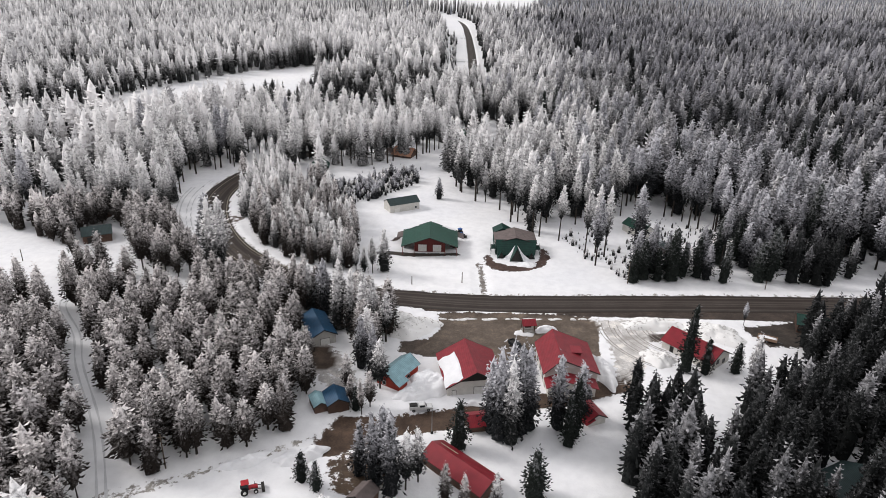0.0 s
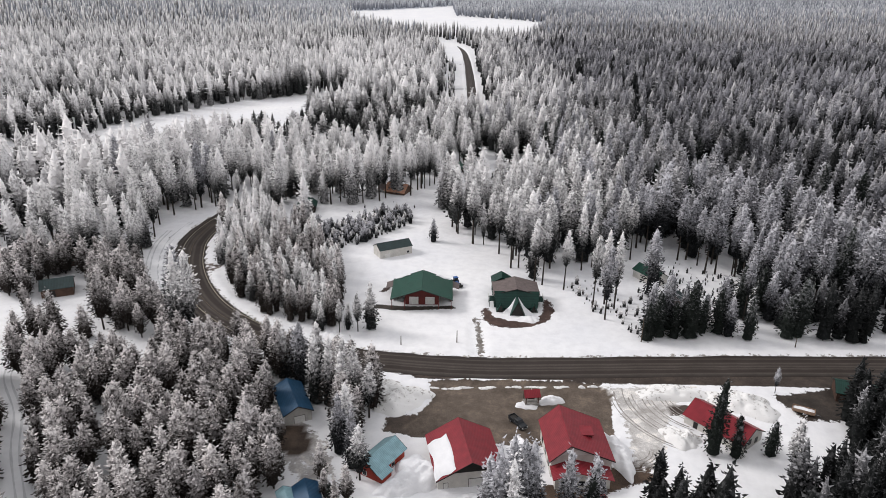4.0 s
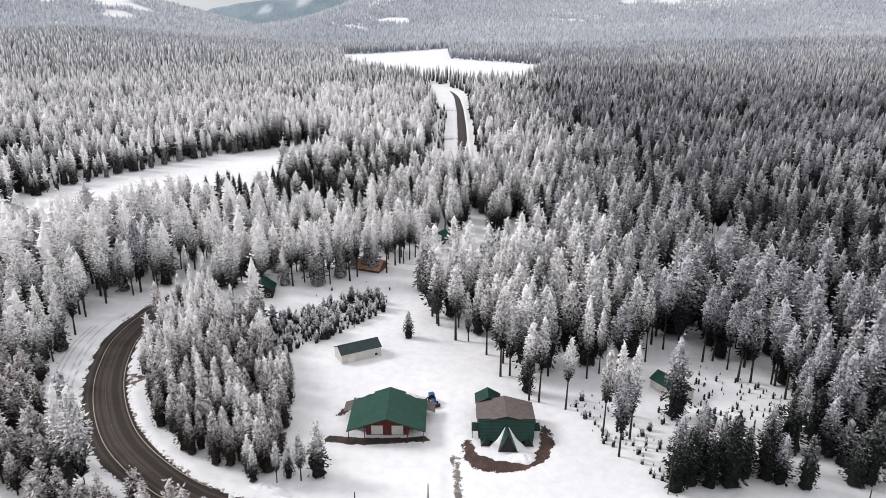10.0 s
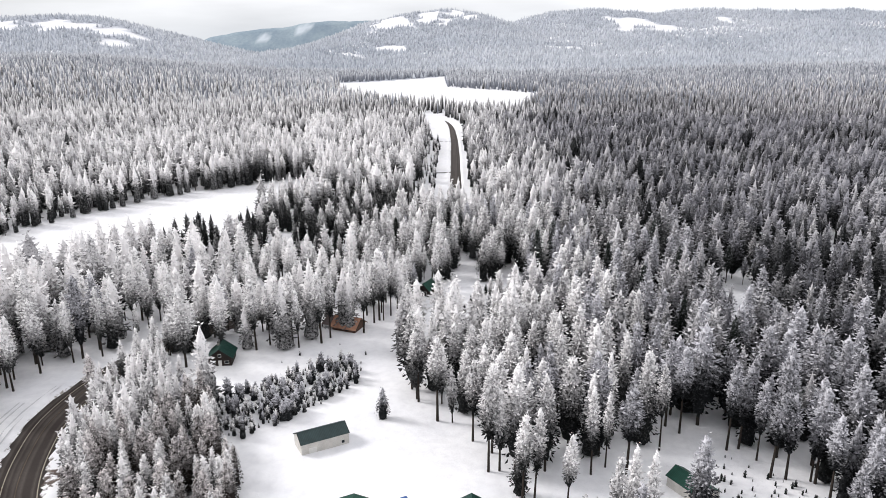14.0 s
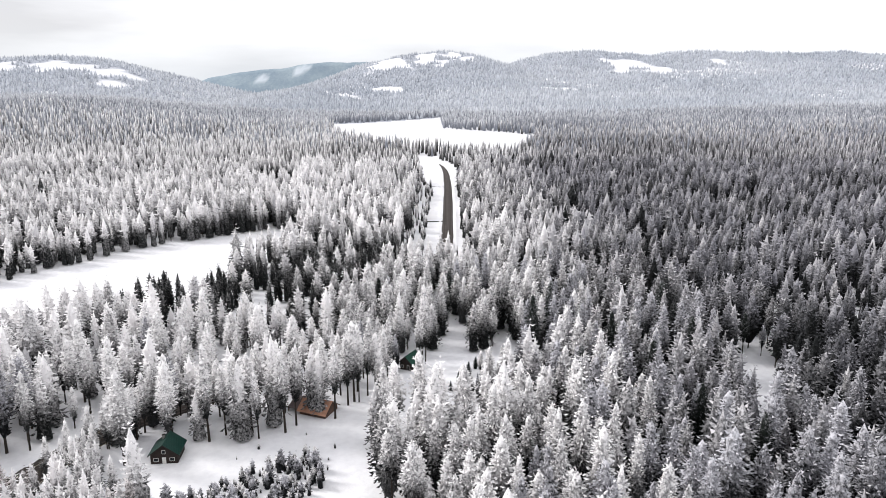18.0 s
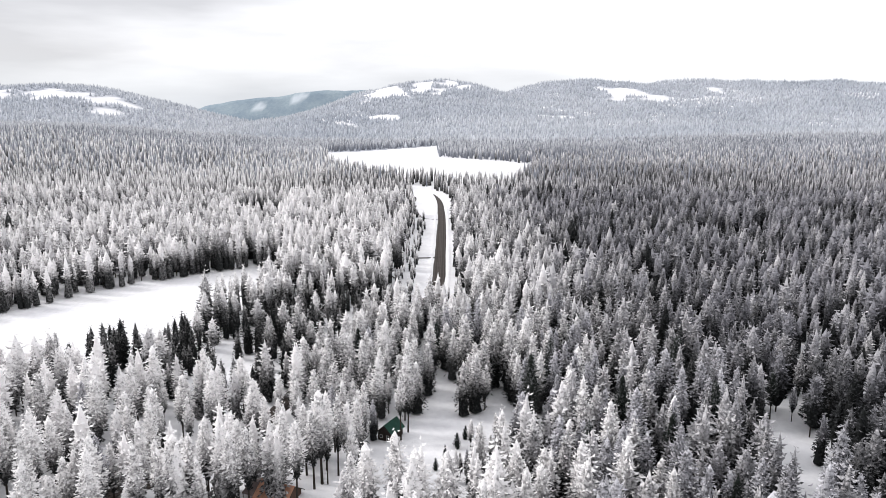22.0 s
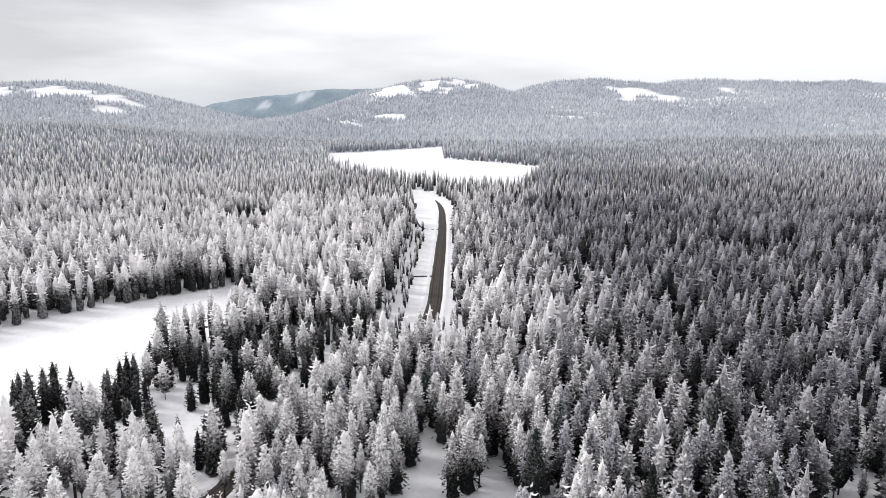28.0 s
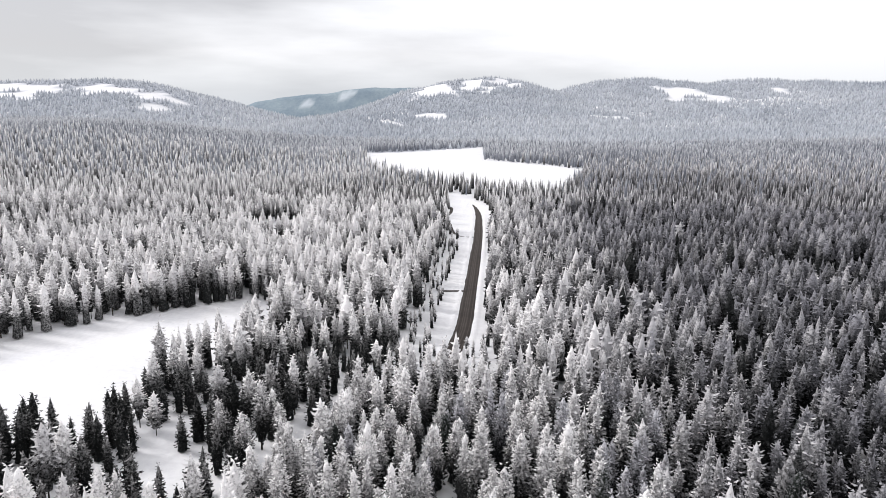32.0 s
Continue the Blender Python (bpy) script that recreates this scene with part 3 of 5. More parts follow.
# ---- trees ----
def crown_mesh(rng, tufts, bare, width, shape, level):
    """A crown 1 high: small tufts over a lumpy core of whorls; returns vertices, triangles and rime, which also carries
    shade.
    """
    V, F, R = [], [], []

    def radius(u):
        if shape == "spruce":
            return width * ((1 - u) ** 0.72 + 0.04) * (0.84 + 0.16 * min(1, u * 8))
        if shape == "pine":
            return width * ((1 - u ** 1.4) ** 0.85 * (0.3 + 0.7 * min(1, u * 2.4)) + 0.015)
        return width * ((1 - u ** 1.6) ** 0.85 * (0.72 + 0.28 * min(1, u * 4)) + 0.015)

    # rime thins downwards; the drop also paints in shade low in the crown
    def rimed(u):
        k = min(1.0, max(0.0, (u - (0.05 if shape == "pine" else 0.2)) / 0.52))
        return 0.03 + 0.97 * k * k * (3 - 2 * k)

    sides, rows = (5, 6, 7, 9)[level], (2, 3, 6, 11)[level]
    for j in range(rows):
        ring = 0.84 * j / rows
        for k in range(sides):
            a = 6.2832 * (k + 0.5 * (j % 2)) / sides + rng.uniform(-0.15, 0.15)
            r = radius(ring) * (0.4 if j == 0 and level and shape != "spruce" else (0.72 if j % 2 == 0 else 0.54)) * rng.uniform(0.7, 1.2) * (1.1, 1.05, 1.0, 1.0)[level]
            V.append((math.cos(a) * r, math.sin(a) * r, bare + (1 - bare) * (ring + 0.35 / rows * rng.uniform(-1, 1) * (j > 0))))
            # core and its narrow rings get less, to darken the gaps like shade
            R.append(rimed(ring) * (0.85, 0.75, 0.62, 0.6)[level] * (1.05 if j % 2 == 0 else 0.75))
    V.append((0, 0, bare + (1 - bare) * (0.9, 0.84, 0.84, 0.86)[level]))
    R.append(0.85)
    last, m = rows - 1, len(V) - 1
    for k in range(sides):
        n = (k + 1) % sides
        for j in range(last):
            F += [(j * sides + k, j * sides + n, (j + 1) * sides + k), (j * sides + n, (j + 1) * sides + n, (j + 1) * sides + k)]
        F.append((last * sides + k, last * sides + n, m))
    size = math.sqrt(3.2 * width / tufts)
    for i in range(tufts):
        k = (i + rng.uniform(0, 1)) / tufts
        u = 0.66 * (1 - math.sqrt(1 - k * 0.99)) + 0.34 * rng.uniform(0, 0.98)
        if level < 2:
            u = 0.14 + 0.84 * u
        h = bare + (1 - bare) * u
        a = i * 2.39996 + rng.uniform(-0.5, 0.5)
        r = radius(u) * rng.uniform(0.7, 1.28) * (1.2 if rng.random() < 0.15 else 1.0) + 0.004
        long = min(size * rng.uniform(1.0, 1.9), r)
        inner, w = r - long * 0.85, size * rng.uniform(0.22, 0.38) * min(1.0, 0.35 + r / width)
        drop = long * (rng.uniform(-0.2, 0.75) - 0.6 * u)
        if u > 0.9:
            drop = -long * rng.uniform(0.5, 1.2)
        twist = rng.uniform(-1, 1) * w
        c, s = math.cos(a), math.sin(a)
        f = rimed(u) * rng.uniform(0.68, 1.2)

        def at(d, o, z, k):
            V.append((c * d - s * o, s * d + c * o, h + z))
            R.append(f * k)
            return len(V) - 1
        mid = inner + (r - inner) * rng.uniform(0.4, 0.62)
        b, T = at(inner, 0, long * 0.25, 0.6), at(r, rng.uniform(-0.4, 0.4) * w, long * 0.2 - drop, 1.05)
        L, Q = at(mid, w, -drop * 0.5 + twist * 0.6, 0.9), at(mid, -w, -drop * 0.5 - twist * 0.6, 0.85)
        F += [(b, Q, T), (b, T, L)] if level else [(b, Q, L)]
    return np.array(V), np.array(F), np.array(R)


def stem_mesh(r0, top, sides=5):
    a = np.arange(sides) * 2 * np.pi / sides
    V = np.concatenate([np.stack([np.cos(a) * r0, np.sin(a) * r0, 0 * a - 0.02], 1), [(0, 0, top)]])
    F = np.array([(k, (k + 1) % sides, sides) for k in range(sides)])
    return V, F


RNG = random.Random(7)
KINDS = {"spruce": (0.03, 0.118), "pine": (0.2, 0.108), "lodge": (0.16, 0.122), "young": (0.03, 0.19), "tall": (0.32, 0.09)}


def variants(kind, n, tufts, level):
    bare, width = KINDS[kind]
    shape = "spruce" if kind in ("spruce", "young") else ("pine" if kind in ("pine", "tall") else "lodge")
    return [crown_mesh(RNG, tufts, max(0.01, bare + RNG.uniform(-0.08, 0.06) * (bare > 0.1)), width * RNG.uniform(0.85, 1.15), shape, level) for _ in range(n)]


LODS = {
    "hero": {k: variants(k, 7, 440, 3) for k in KINDS},
    "near": {k: variants(k, 6, 175, 2) for k in KINDS},
    "mid": {k: variants(k, 6, 42, 1) for k in KINDS},
    "far": {k: variants(k, 5, 13, 0) for k in KINDS if k != "tall"},
}


def forest(name, lod, kind, x, y, height, tone, rime, mat, label, stems=True, seed=1, cover=None, wide=1.0):
    """Many trees joined into one object."""
    r = np.random.RandomState(seed)
    z = ground_z(x, y) - 0.1
    pick, turn = r.randint(0, len(LODS[lod][kind]), len(x)), r.uniform(0, 6.28, len(x))
    fat = r.uniform(0.85, 1.25, len(x)) * (1.06 if lod == "near" else 1.14) * wide
    cover = np.ones(len(x)) if cover is None else cover
    VS, FS, RS, TS, CS, IS, base = [], [], [], [], [], [], 0
    sv, sf = stem_mesh(0.009, 0.8, 4 if lod == "near" else 3)
    for k, (V, F, R) in enumerate(LODS[lod][kind]):
        who = np.where(pick == k)[0]
        if not len(who):
            continue
        parts = [(V, F, R, 0)] + ([(sv, sf, np.zeros(len(sv)), 1)] if stems else [])
        for pv, pf, pr, slot in parts:
            c, s, hh, ff = np.cos(turn[who])[:, None], np.sin(turn[who])[:, None], height[who][:, None], fat[who][:, None]
            P = np.stack([(pv[None, :, 0] * c - pv[None, :, 1] * s) * hh * ff + x[who][:, None],
                          (pv[None, :, 0] * s + pv[None, :, 1] * c) * hh * ff + y[who][:, None], pv[None, :, 2] * hh + z[who][:, None]], -1)
            VS.append(P.reshape(-1, 3))
            FS.append((pf[None] + (base + np.arange(len(who)) * len(pv))[:, None, None]).reshape(-1, 3))
            RS.append((pr[None] * rime[who][:, None] + (0.26 * np.maximum(rime[who] - 1.2, 0))[:, None] * (slot == 0)).ravel())
            TS.append(np.repeat(tone[who], len(pv)))
            CS.append(np.repeat(cover[who], len(pv)))
            IS.append(np.full(len(who) * len(pf), slot))
            base += len(who) * len(pv)
    ob = mesh_object(name, np.concatenate(VS), np.concatenate(FS), [mat, M["bark"]], {"frost": np.concatenate(RS), "tone": np.concatenate(TS), "cover": np.concatenate(CS)}, np.concatenate(IS))
    return tagged(ob, label, "forest", kind="stuff")


# ---- where trees stand ----
CLEARINGS = [
    [(-36, 205), (-28, 216), (-30, 240), (-36, 262), (-46, 279), (-57, 303), (-66, 300), (-66, 325), (-46, 338), (-31, 349), (-10, 366), (8, 366), (-1, 335),
     (4, 305), (17, 294), (25, 272), (36, 253), (46, 248), (52, 230), (63, 211), (63, 203)],
    [(60, 203), (400, 206), (400, 213), (150, 212.5), (60, 211)],
    [(-14, 193), (-13, 176), (-17, 160), (-21, 148), (-26, 140), (-40, 124), (-58, 117), (-66, 106), (-60, 90), (35, 90), (40, 118), (45, 140), (58, 138), (80, 142),
     (97, 150), (101, 172), (130, 184), (400, 192), (400, 196), (0, 190)],
    [(-220, 275), (-173, 251), (-145, 237), (-118, 206), (-108, 206), (-112, 190), (-125, 190), (-150, 188), (-230, 200)],
    [(-112, 213), (-107, 201), (-97, 192), (-78, 191), (-77, 198), (-80, 207), (-100, 213)],
    [(-92, 232), (-106, 250), (-117, 288), (-120, 312), (-108, 336), (-96, 330), (-100, 290), (-90, 255)],
    [(-480, 400), (-300, 425), (-238, 470), (-223, 530), (-198, 572), (-172, 610), (-140, 640), (-106, 662), (-85, 652), (-78, 605), (-90, 560), (-108, 520), (-124, 490),
     (-138, 460), (-147, 425), (-152, 395), (-230, 370), (-480, 360)],
    [(-279, 1945), (-115, 2129), (13, 2253), (20, 1836), (139, 1731), (222, 1608), (135, 1230), (45, 1240), (-68, 1360), (-190, 1560)],
    [(2, 378), (20, 375), (38, 398), (62, 424), (40, 414), (29, 432), (20, 432), (14, 400), (2, 392)],
    [(20, 400), (27, 400), (28, 450), (21, 450)],
    [(2, 352), (16, 354), (36, 380), (30, 398), (2, 396)],
    [(-20, 1150), (-12, 1068), (-11, 1005), (-3, 920), (4, 885), (12, 885), (14, 1000), (10, 1100), (-5, 1170)],
    [(-76, 316), (-48, 314), (-40, 338), (-50, 345), (-54, 338), (-70, 336)],
    [(66, 238), (100, 234), (110, 240), (112, 252), (108, 264), (101, 277), (94, 286), (80, 288), (62, 270), (44, 264), (40, 256), (66, 250)],
    [(52, 231), (63, 211), (66, 222), (84, 224), (92, 234), (66, 240), (66, 266), (58, 264), (48, 247)],
    [(-138, 252), (-120, 247), (-104, 206), (-122, 206)],
    [(9, 590), (36, 590), (38, 980), (34, 1090), (14, 1140), (-14, 1180), (-30, 1190), (6, 1110), (11, 1000)],
    [(-42, 183), (-30, 183), (-24, 165), (-19, 150), (-22, 137), (-33, 133), (-31, 150), (-39, 165)],
    [(-136, 250), (-120, 246), (-120, 230), (-136, 226)],
    [(56, 136), (76, 142), (72, 126), (59, 122)],
    [(74, 108), (96, 110), (96, 122), (76, 122)],
    [(119, 372), (135, 384), (138, 412), (152, 400), (134, 344), (125, 338)],
    [(118, 447), (128, 436), (126, 404), (150, 412), (146, 388), (130, 381), (122, 400)],
    [(186, 384), (198, 386), (190, 360), (182, 368)],
    [(119, 424), (132, 434), (192, 478), (192, 463), (148, 444)],
    [(-78, 450), (-80, 500), (-58, 503), (-68, 470), (-48, 462), (-52, 448)],
    [(3, 902), (16, 905), (16, 897), (3, 895)], [(8, 700), (16, 701), (16, 694), (8, 693)],
    [(-190, 870), (-150, 850), (-130, 880), (-150, 930), (-190, 950)],
]
TRAIL = smooth_line([(-106, 214), (-112, 205), (-117, 190), (-103, 170), (-95, 155), (-80, 132), (-70, 113), (-62, 95), (-56, 75)], 4.0)


def open_ground(x, y):
    c = np.zeros(np.shape(x), bool)
    for poly in CLEARINGS:
        c |= inside(x, y, poly)
    d, ny = line_distance(x, y, ROAD_LINE)
    hidden = (ny > 334) & (ny < 590)
    c |= d < road_half(ny) + np.where(hidden, 0.2, 4.5)
    c |= line_distance(x, y, TRAIL)[0] < 3.4
    return c


def scatter(x0, x1, y0, y1, gap, seed, jitter=0.42):
    r = np.random.RandomState(seed)
    gx, gy = np.meshgrid(np.arange(x0, x1, gap), np.arange(y0, y1, gap))
    x, y = gx.ravel() + r.uniform(-jitter, jitter, gx.size) * gap, gy.ravel() + r.uniform(-jitter, jitter, gx.size) * gap
    return x, y, r


def in_view(x, y, near=60):
    """A wide wedge round the flight, to leave out what is never passed."""
    return (np.abs(x - 15) < 72 + 0.655 * np.maximum(y, 0)) & (y > near)


TREE_WORDS = {"spruce": ("spruce_tree", "tall conical spruce with rime-white branch tips in snow", "spruce"), "pine": ("pine_tree", "tall pine with bare dark trunk and rime-white crown", "pine"),
              "tall": ("pine_tree", "tall pine with long bare trunk and white rimed top", "pine"), "lodge": ("lodgepole_tree", "slender lodgepole pine with rounded rimed crown", "pine"), "young": ("young_fir", "small young fir dusted with rime in snow", "fir")}
HERO = {}


def hero_parts(kind, look_name):
    """Shared meshes of a few trees 1 m high: crown and trunk."""
    if (kind, look_name) not in HERO:
        made = []
        for V, F, R in LODS["hero"][kind]:
            c = mesh_object("crown", V, F, [M[look_name]], {"frost": R, "tone": np.zeros(len(V)), "cover": np.ones(len(V))})
            sv, sf = stem_mesh(0.012, 0.84, 7)
            t = mesh_object("trunk", sv, sf, [M["bark"]])
            made.append((c.data, t.data))
            bpy.data.objects.remove(c)
            bpy.data.objects.remove(t)
        HERO[kind, look_name] = made
    return HERO[kind, look_name]


def tree(kind, x, y, height, look_name, rng, label="", group="", fat=1.0):
    name, words, cat = TREE_WORDS[kind]
    e = new(name)
    e.empty_display_size = 0.2
    f = fat * rng.uniform(0.88, 1.25)
    lean = pose(0, 0, 0, rng.uniform(-1.5, 1.5), rng.uniform(-1.5, 1.5), rng.uniform(0, 360))
    e.matrix_world = Matrix.Translation((x, y, float(gz(x, y)) - 0.15)) @ lean @ Matrix.Diagonal((height * f, height * f, height, 1))
    crown, trunk = rng.choice(hero_parts(kind, look_name))
    for nm, me in (("trunk", trunk), ("crown", crown)):
        new(nm, me).parent = e
    return tagged(e, label or words, cat, group or f"{cat} trees of the near woods")


def gz(x, y):
    return float(ground_z(np.array([x]), np.array([y]))[0])


YOUNG = [(-96, 345), (-92, 250), (-60, 214), (-28, 212), (-32, 262), (-46, 282), (-60, 300)]
PINES = [(-170, 262), (-104, 262), (-88, 232), (-80, 205), (-30, 200), (-14, 190), (-16, 150), (-40, 120), (-70, 90), (-220, 60), (-200, 190)]
SHADY = [(33, 60), (38, 120), (42, 150), (90, 182), (300, 200), (300, 60)]
DARK_FIRS = [(64, 209), (65, 223), (74, 231), (92, 232), (124, 236), (150, 226), (150, 208)]
DARK_STRIP = [(-134, 450), (-104, 428), (-62, 420), (-40, 436), (-30, 478), (-4, 515), (10, 572), (-20, 565), (-54, 545), (-76, 520), (-105, 516), (-128, 498)]
SHORT = [(-2, 345), (24, 345), (64, 404), (50, 408), (0, 360)]
SHORT_FAR = [(0, 535), (40, 535), (40, 602), (10, 602), (11, 880), (-4, 920), (-14, 1000), (-26, 1000), (-6, 880), (-4, 602)]


def plant_near():
    """Woods round the houses and on to 1 km; the nearest trees are things of their own."""
    x1, y1, r = scatter(-720, 720, 70, 1000, 7.8, 31)
    k1 = ~(inside(x1, y1, YOUNG) | inside(x1, y1, PINES) | inside(x1, y1, SHADY) | inside(x1, y1, DARK_FIRS))
    x2, y2, _ = scatter(-220, -10, 70, 345, 4.2, 32)
    k2 = inside(x2, y2, YOUNG) & ~inside(x2, y2, PINES)
    x4, y4, _ = scatter(-220, -10, 70, 345, 5.1, 34)
    k4 = inside(x4, y4, PINES)
    x3, y3, _ = scatter(32, 200, 70, 240, 4.5, 33)
    k3 = inside(x3, y3, SHADY) | (inside(x3, y3, DARK_FIRS) & (np.random.RandomState(3).uniform(0, 1, len(x3)) < 0.6))
    x, y = np.concatenate([x1[k1], x2[k2], x3[k3], x4[k4]]), np.concatenate([y1[k1], y2[k2], y3[k3], y4[k4]])
    keep = in_view(x, y) & ~open_ground(x, y) & (waves(x, y, 26, 11) > -1.0)
    x, y = x[keep], y[keep]
    n = len(x)
    young, brown, shady, firs = inside(x, y, YOUNG), inside(x, y, PINES), inside(x, y, SHADY), inside(x, y, DARK_FIRS)
    u = r.uniform(0, 1, n)
    strip = inside(x, y, DARK_STRIP) & (u < 0.88)
    height = 27 + 3.5 * waves(x, y, 60, 22) + r.normal(0, 4.3, n) + 4 * np.exp(-((x - 70) / 90) ** 2 - ((y - 430) / 90) ** 2) - 6 * np.clip((-x - 60) / 80, 0, 1) * (y < 300) + 6 * ((x < -125) & (y > 318) & (y < 430))
    height = np.where(strip, 19 + r.normal(0, 2.5, n), height)
    height = np.where(inside(x, y, SHORT) | inside(x, y, SHORT_FAR), 11 + r.normal(0, 2, n), height)
    height = np.where(young | brown, 16 + r.normal(0, 2.1, n), height)
    height = np.where(shady | firs, np.where(shady, 19.0, 18.0) + r.normal(0, 2.8, n), height).clip(7, 40)
    # rime drops eastwards to stand in for the dimmer light there
    east = np.clip((x - 10) / 150, 0, 1)
    white = np.maximum(np.exp(-((x + 45) / 65) ** 2 - ((y - 365) / 60) ** 2), 0.8 * np.exp(-((x + 135) / 60) ** 2 - ((y - 325) / 70) ** 2))
    rime = 1.22 - 0.3 * east + 0.24 * np.clip(waves(x, y, 45, 21), -1, 1) + r.normal(0, 0.22, n) - 0.55 * (r.uniform(0, 1, n) < 0.16) + 1.0 * white
    rime = rime + 0.08 * np.clip((-x - 20) / 60, 0, 1) * (y > 300) + 0.2 * young - 0.35 * (brown & (x < -84) & (y < 195))
    # dark firs carry little rime; in SHADY it is cut further as painted vignetting
    rime = np.where(shady | firs, 0.1 + 0.6 * (r.uniform(0, 1, n) < np.where(firs, 0.4, 0.2)), rime)
    rime = np.where(strip, 0.2 + 0.25 * (u > 0.75) + r.normal(0, 0.08, n), rime).clip(0.08, 1.9)
    # cover falls eastwards too: shade and vignetting painted as greyer rime
    cover = 1 - 0.42 * np.clip((x - 15) / 110, 0, 1) - 0.28 * np.clip((x - 60) / 100, 0, 1) - 0.05 * np.clip((-x - 130) / 150, 0, 1) + r.normal(0, 0.14, n) - 0.1 * np.clip((y - 500) / 300, 0, 1)
    cover = np.where(firs | shady, 0.42, cover).clip(0.2, 1)
    tone = r.uniform(0, 1, n)
    kinds = np.where(young | shady | firs | (u < 0.45), 0, np.where(u < 0.75, 1, 2))
    kinds = np.where((y > 430) & (u < 0.85), 0, kinds)
    kinds = np.where(brown & (u > 0.3), 2, np.where((white > 0.35) & (u > 0.25), 1, np.where(strip, 0, kinds)))
    closest = np.maximum.reduce([y - 264, np.abs(x - 15) / 0.64, np.full(n, 110.0)])
    rank = np.minimum(np.hypot((x - 15) * 0.8, y - 235), np.hypot((x - 30) * 1.1, y - 430) + 25)
    for k, kind in enumerate(("spruce", "pine", "lodge")):
        ours = np.where(kinds == k)[0]
        single = set(ours[np.argsort(rank[ours])][:295].tolist())
        rng = random.Random(31 + k)
        for i in sorted(single):
            look_name = "brownish" if brown[i] or (young[i] and u[i] < 0.45) else ("dark" if rime[i] < 0.45 else ("grey" if cover[i] < 0.76 else ("white" if rime[i] > 1.42 else "frosted")))
            words = {"dark": "dark green fir with hardly any rime in shade", "grey": f"grey {TREE_WORDS[kind][2]} rimed along its upper branches, greyed as in shade"}.get(look_name, "")
            tree(kind, x[i], y[i], height[i], look_name, rng, words, fat=1.3 if firs[i] or shady[i] or brown[i] else 1.0)
        rest = np.ones(n, bool)
        rest[list(single)] = False
        for mat, word, pick in (("frosted", "rime-frosted", ~brown), ("brownish", "dull brown rimed", brown)):
            for lod, zone in (("near", closest < 260), ("mid", closest >= 260)):
                s = (kinds == k) & pick & rest & zone
                if s.sum() > 3:
                    forest(f"{lod}_forest", lod, kind, x[s], y[s], height[s], tone[s], rime[s], M[mat], f"dense {word} conifer forest standing in snow", True, 31 + k, cover[s], 1.22 if mat == "brownish" else 1.0)


def plant_far():
    x, y, r = scatter(-1500, 1500, 1000, 2300, 11.0, 35)
    keep = in_view(x, y) & ~open_ground(x, y)
    x, y = x[keep], y[keep]
    n = len(x)
    kinds = r.randint(0, 3, n)
    height, tone = 24 + 2.5 * waves(x, y, 90, 22) + r.normal(0, 3, n), r.uniform(0, 1, n)
    # rime and cover climb with y as painted haze, fall eastwards as painted shade
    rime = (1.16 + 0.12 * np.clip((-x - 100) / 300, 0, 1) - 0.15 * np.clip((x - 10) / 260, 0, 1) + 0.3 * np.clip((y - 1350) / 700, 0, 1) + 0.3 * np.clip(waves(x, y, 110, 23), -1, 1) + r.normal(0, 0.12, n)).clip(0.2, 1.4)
    cover = (0.95 - 0.5 * np.clip((x - 10) / 200, 0, 1) - 0.1 * np.clip((-x - 130) / 150, 0, 1) + 0.45 * np.clip((y - 1250) / 600, 0, 1) + r.normal(0, 0.1, n)).clip(0.3, 1)
    # further off, more and more trees take the haze-coloured needles
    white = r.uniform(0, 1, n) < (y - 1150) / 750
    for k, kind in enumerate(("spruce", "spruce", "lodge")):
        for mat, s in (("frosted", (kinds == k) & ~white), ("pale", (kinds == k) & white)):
            forest("distant_forest", "far", kind, x[s], y[s], height[s], tone[s], rime[s], M[mat], "distant rime-frosted conifer forest in snow, hazed in colour", False, 36 + k, cover[s])


def hill_woods():
    x, y, r = scatter(-2900, 2900, 2150, 4560, 16, 77, 0.5)
    keep = in_view(x, y) & (wood_cover(x, y) > 0.6) & (r.uniform(0, 1, len(x)) < 0.9)
    x, y = x[keep], y[keep]
    n = len(x)
    tone = r.uniform(0, 1, n)
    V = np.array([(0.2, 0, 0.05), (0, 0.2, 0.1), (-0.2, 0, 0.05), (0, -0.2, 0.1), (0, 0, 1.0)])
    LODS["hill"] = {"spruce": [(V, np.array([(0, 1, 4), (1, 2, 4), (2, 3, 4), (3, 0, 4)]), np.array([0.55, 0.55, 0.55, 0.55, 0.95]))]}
    # misty gives the hill trees their haze through colour alone
    forest("hill_forest", "hill", "spruce", x, y, 17 + r.normal(0, 3, n), tone, 0.8 + 0.35 * waves(x, y, 160, 31), M["misty"], "far rimed conifer woods on the hills, hazed in colour", False, 78)


plant_near()
plant_far()
hill_woods()

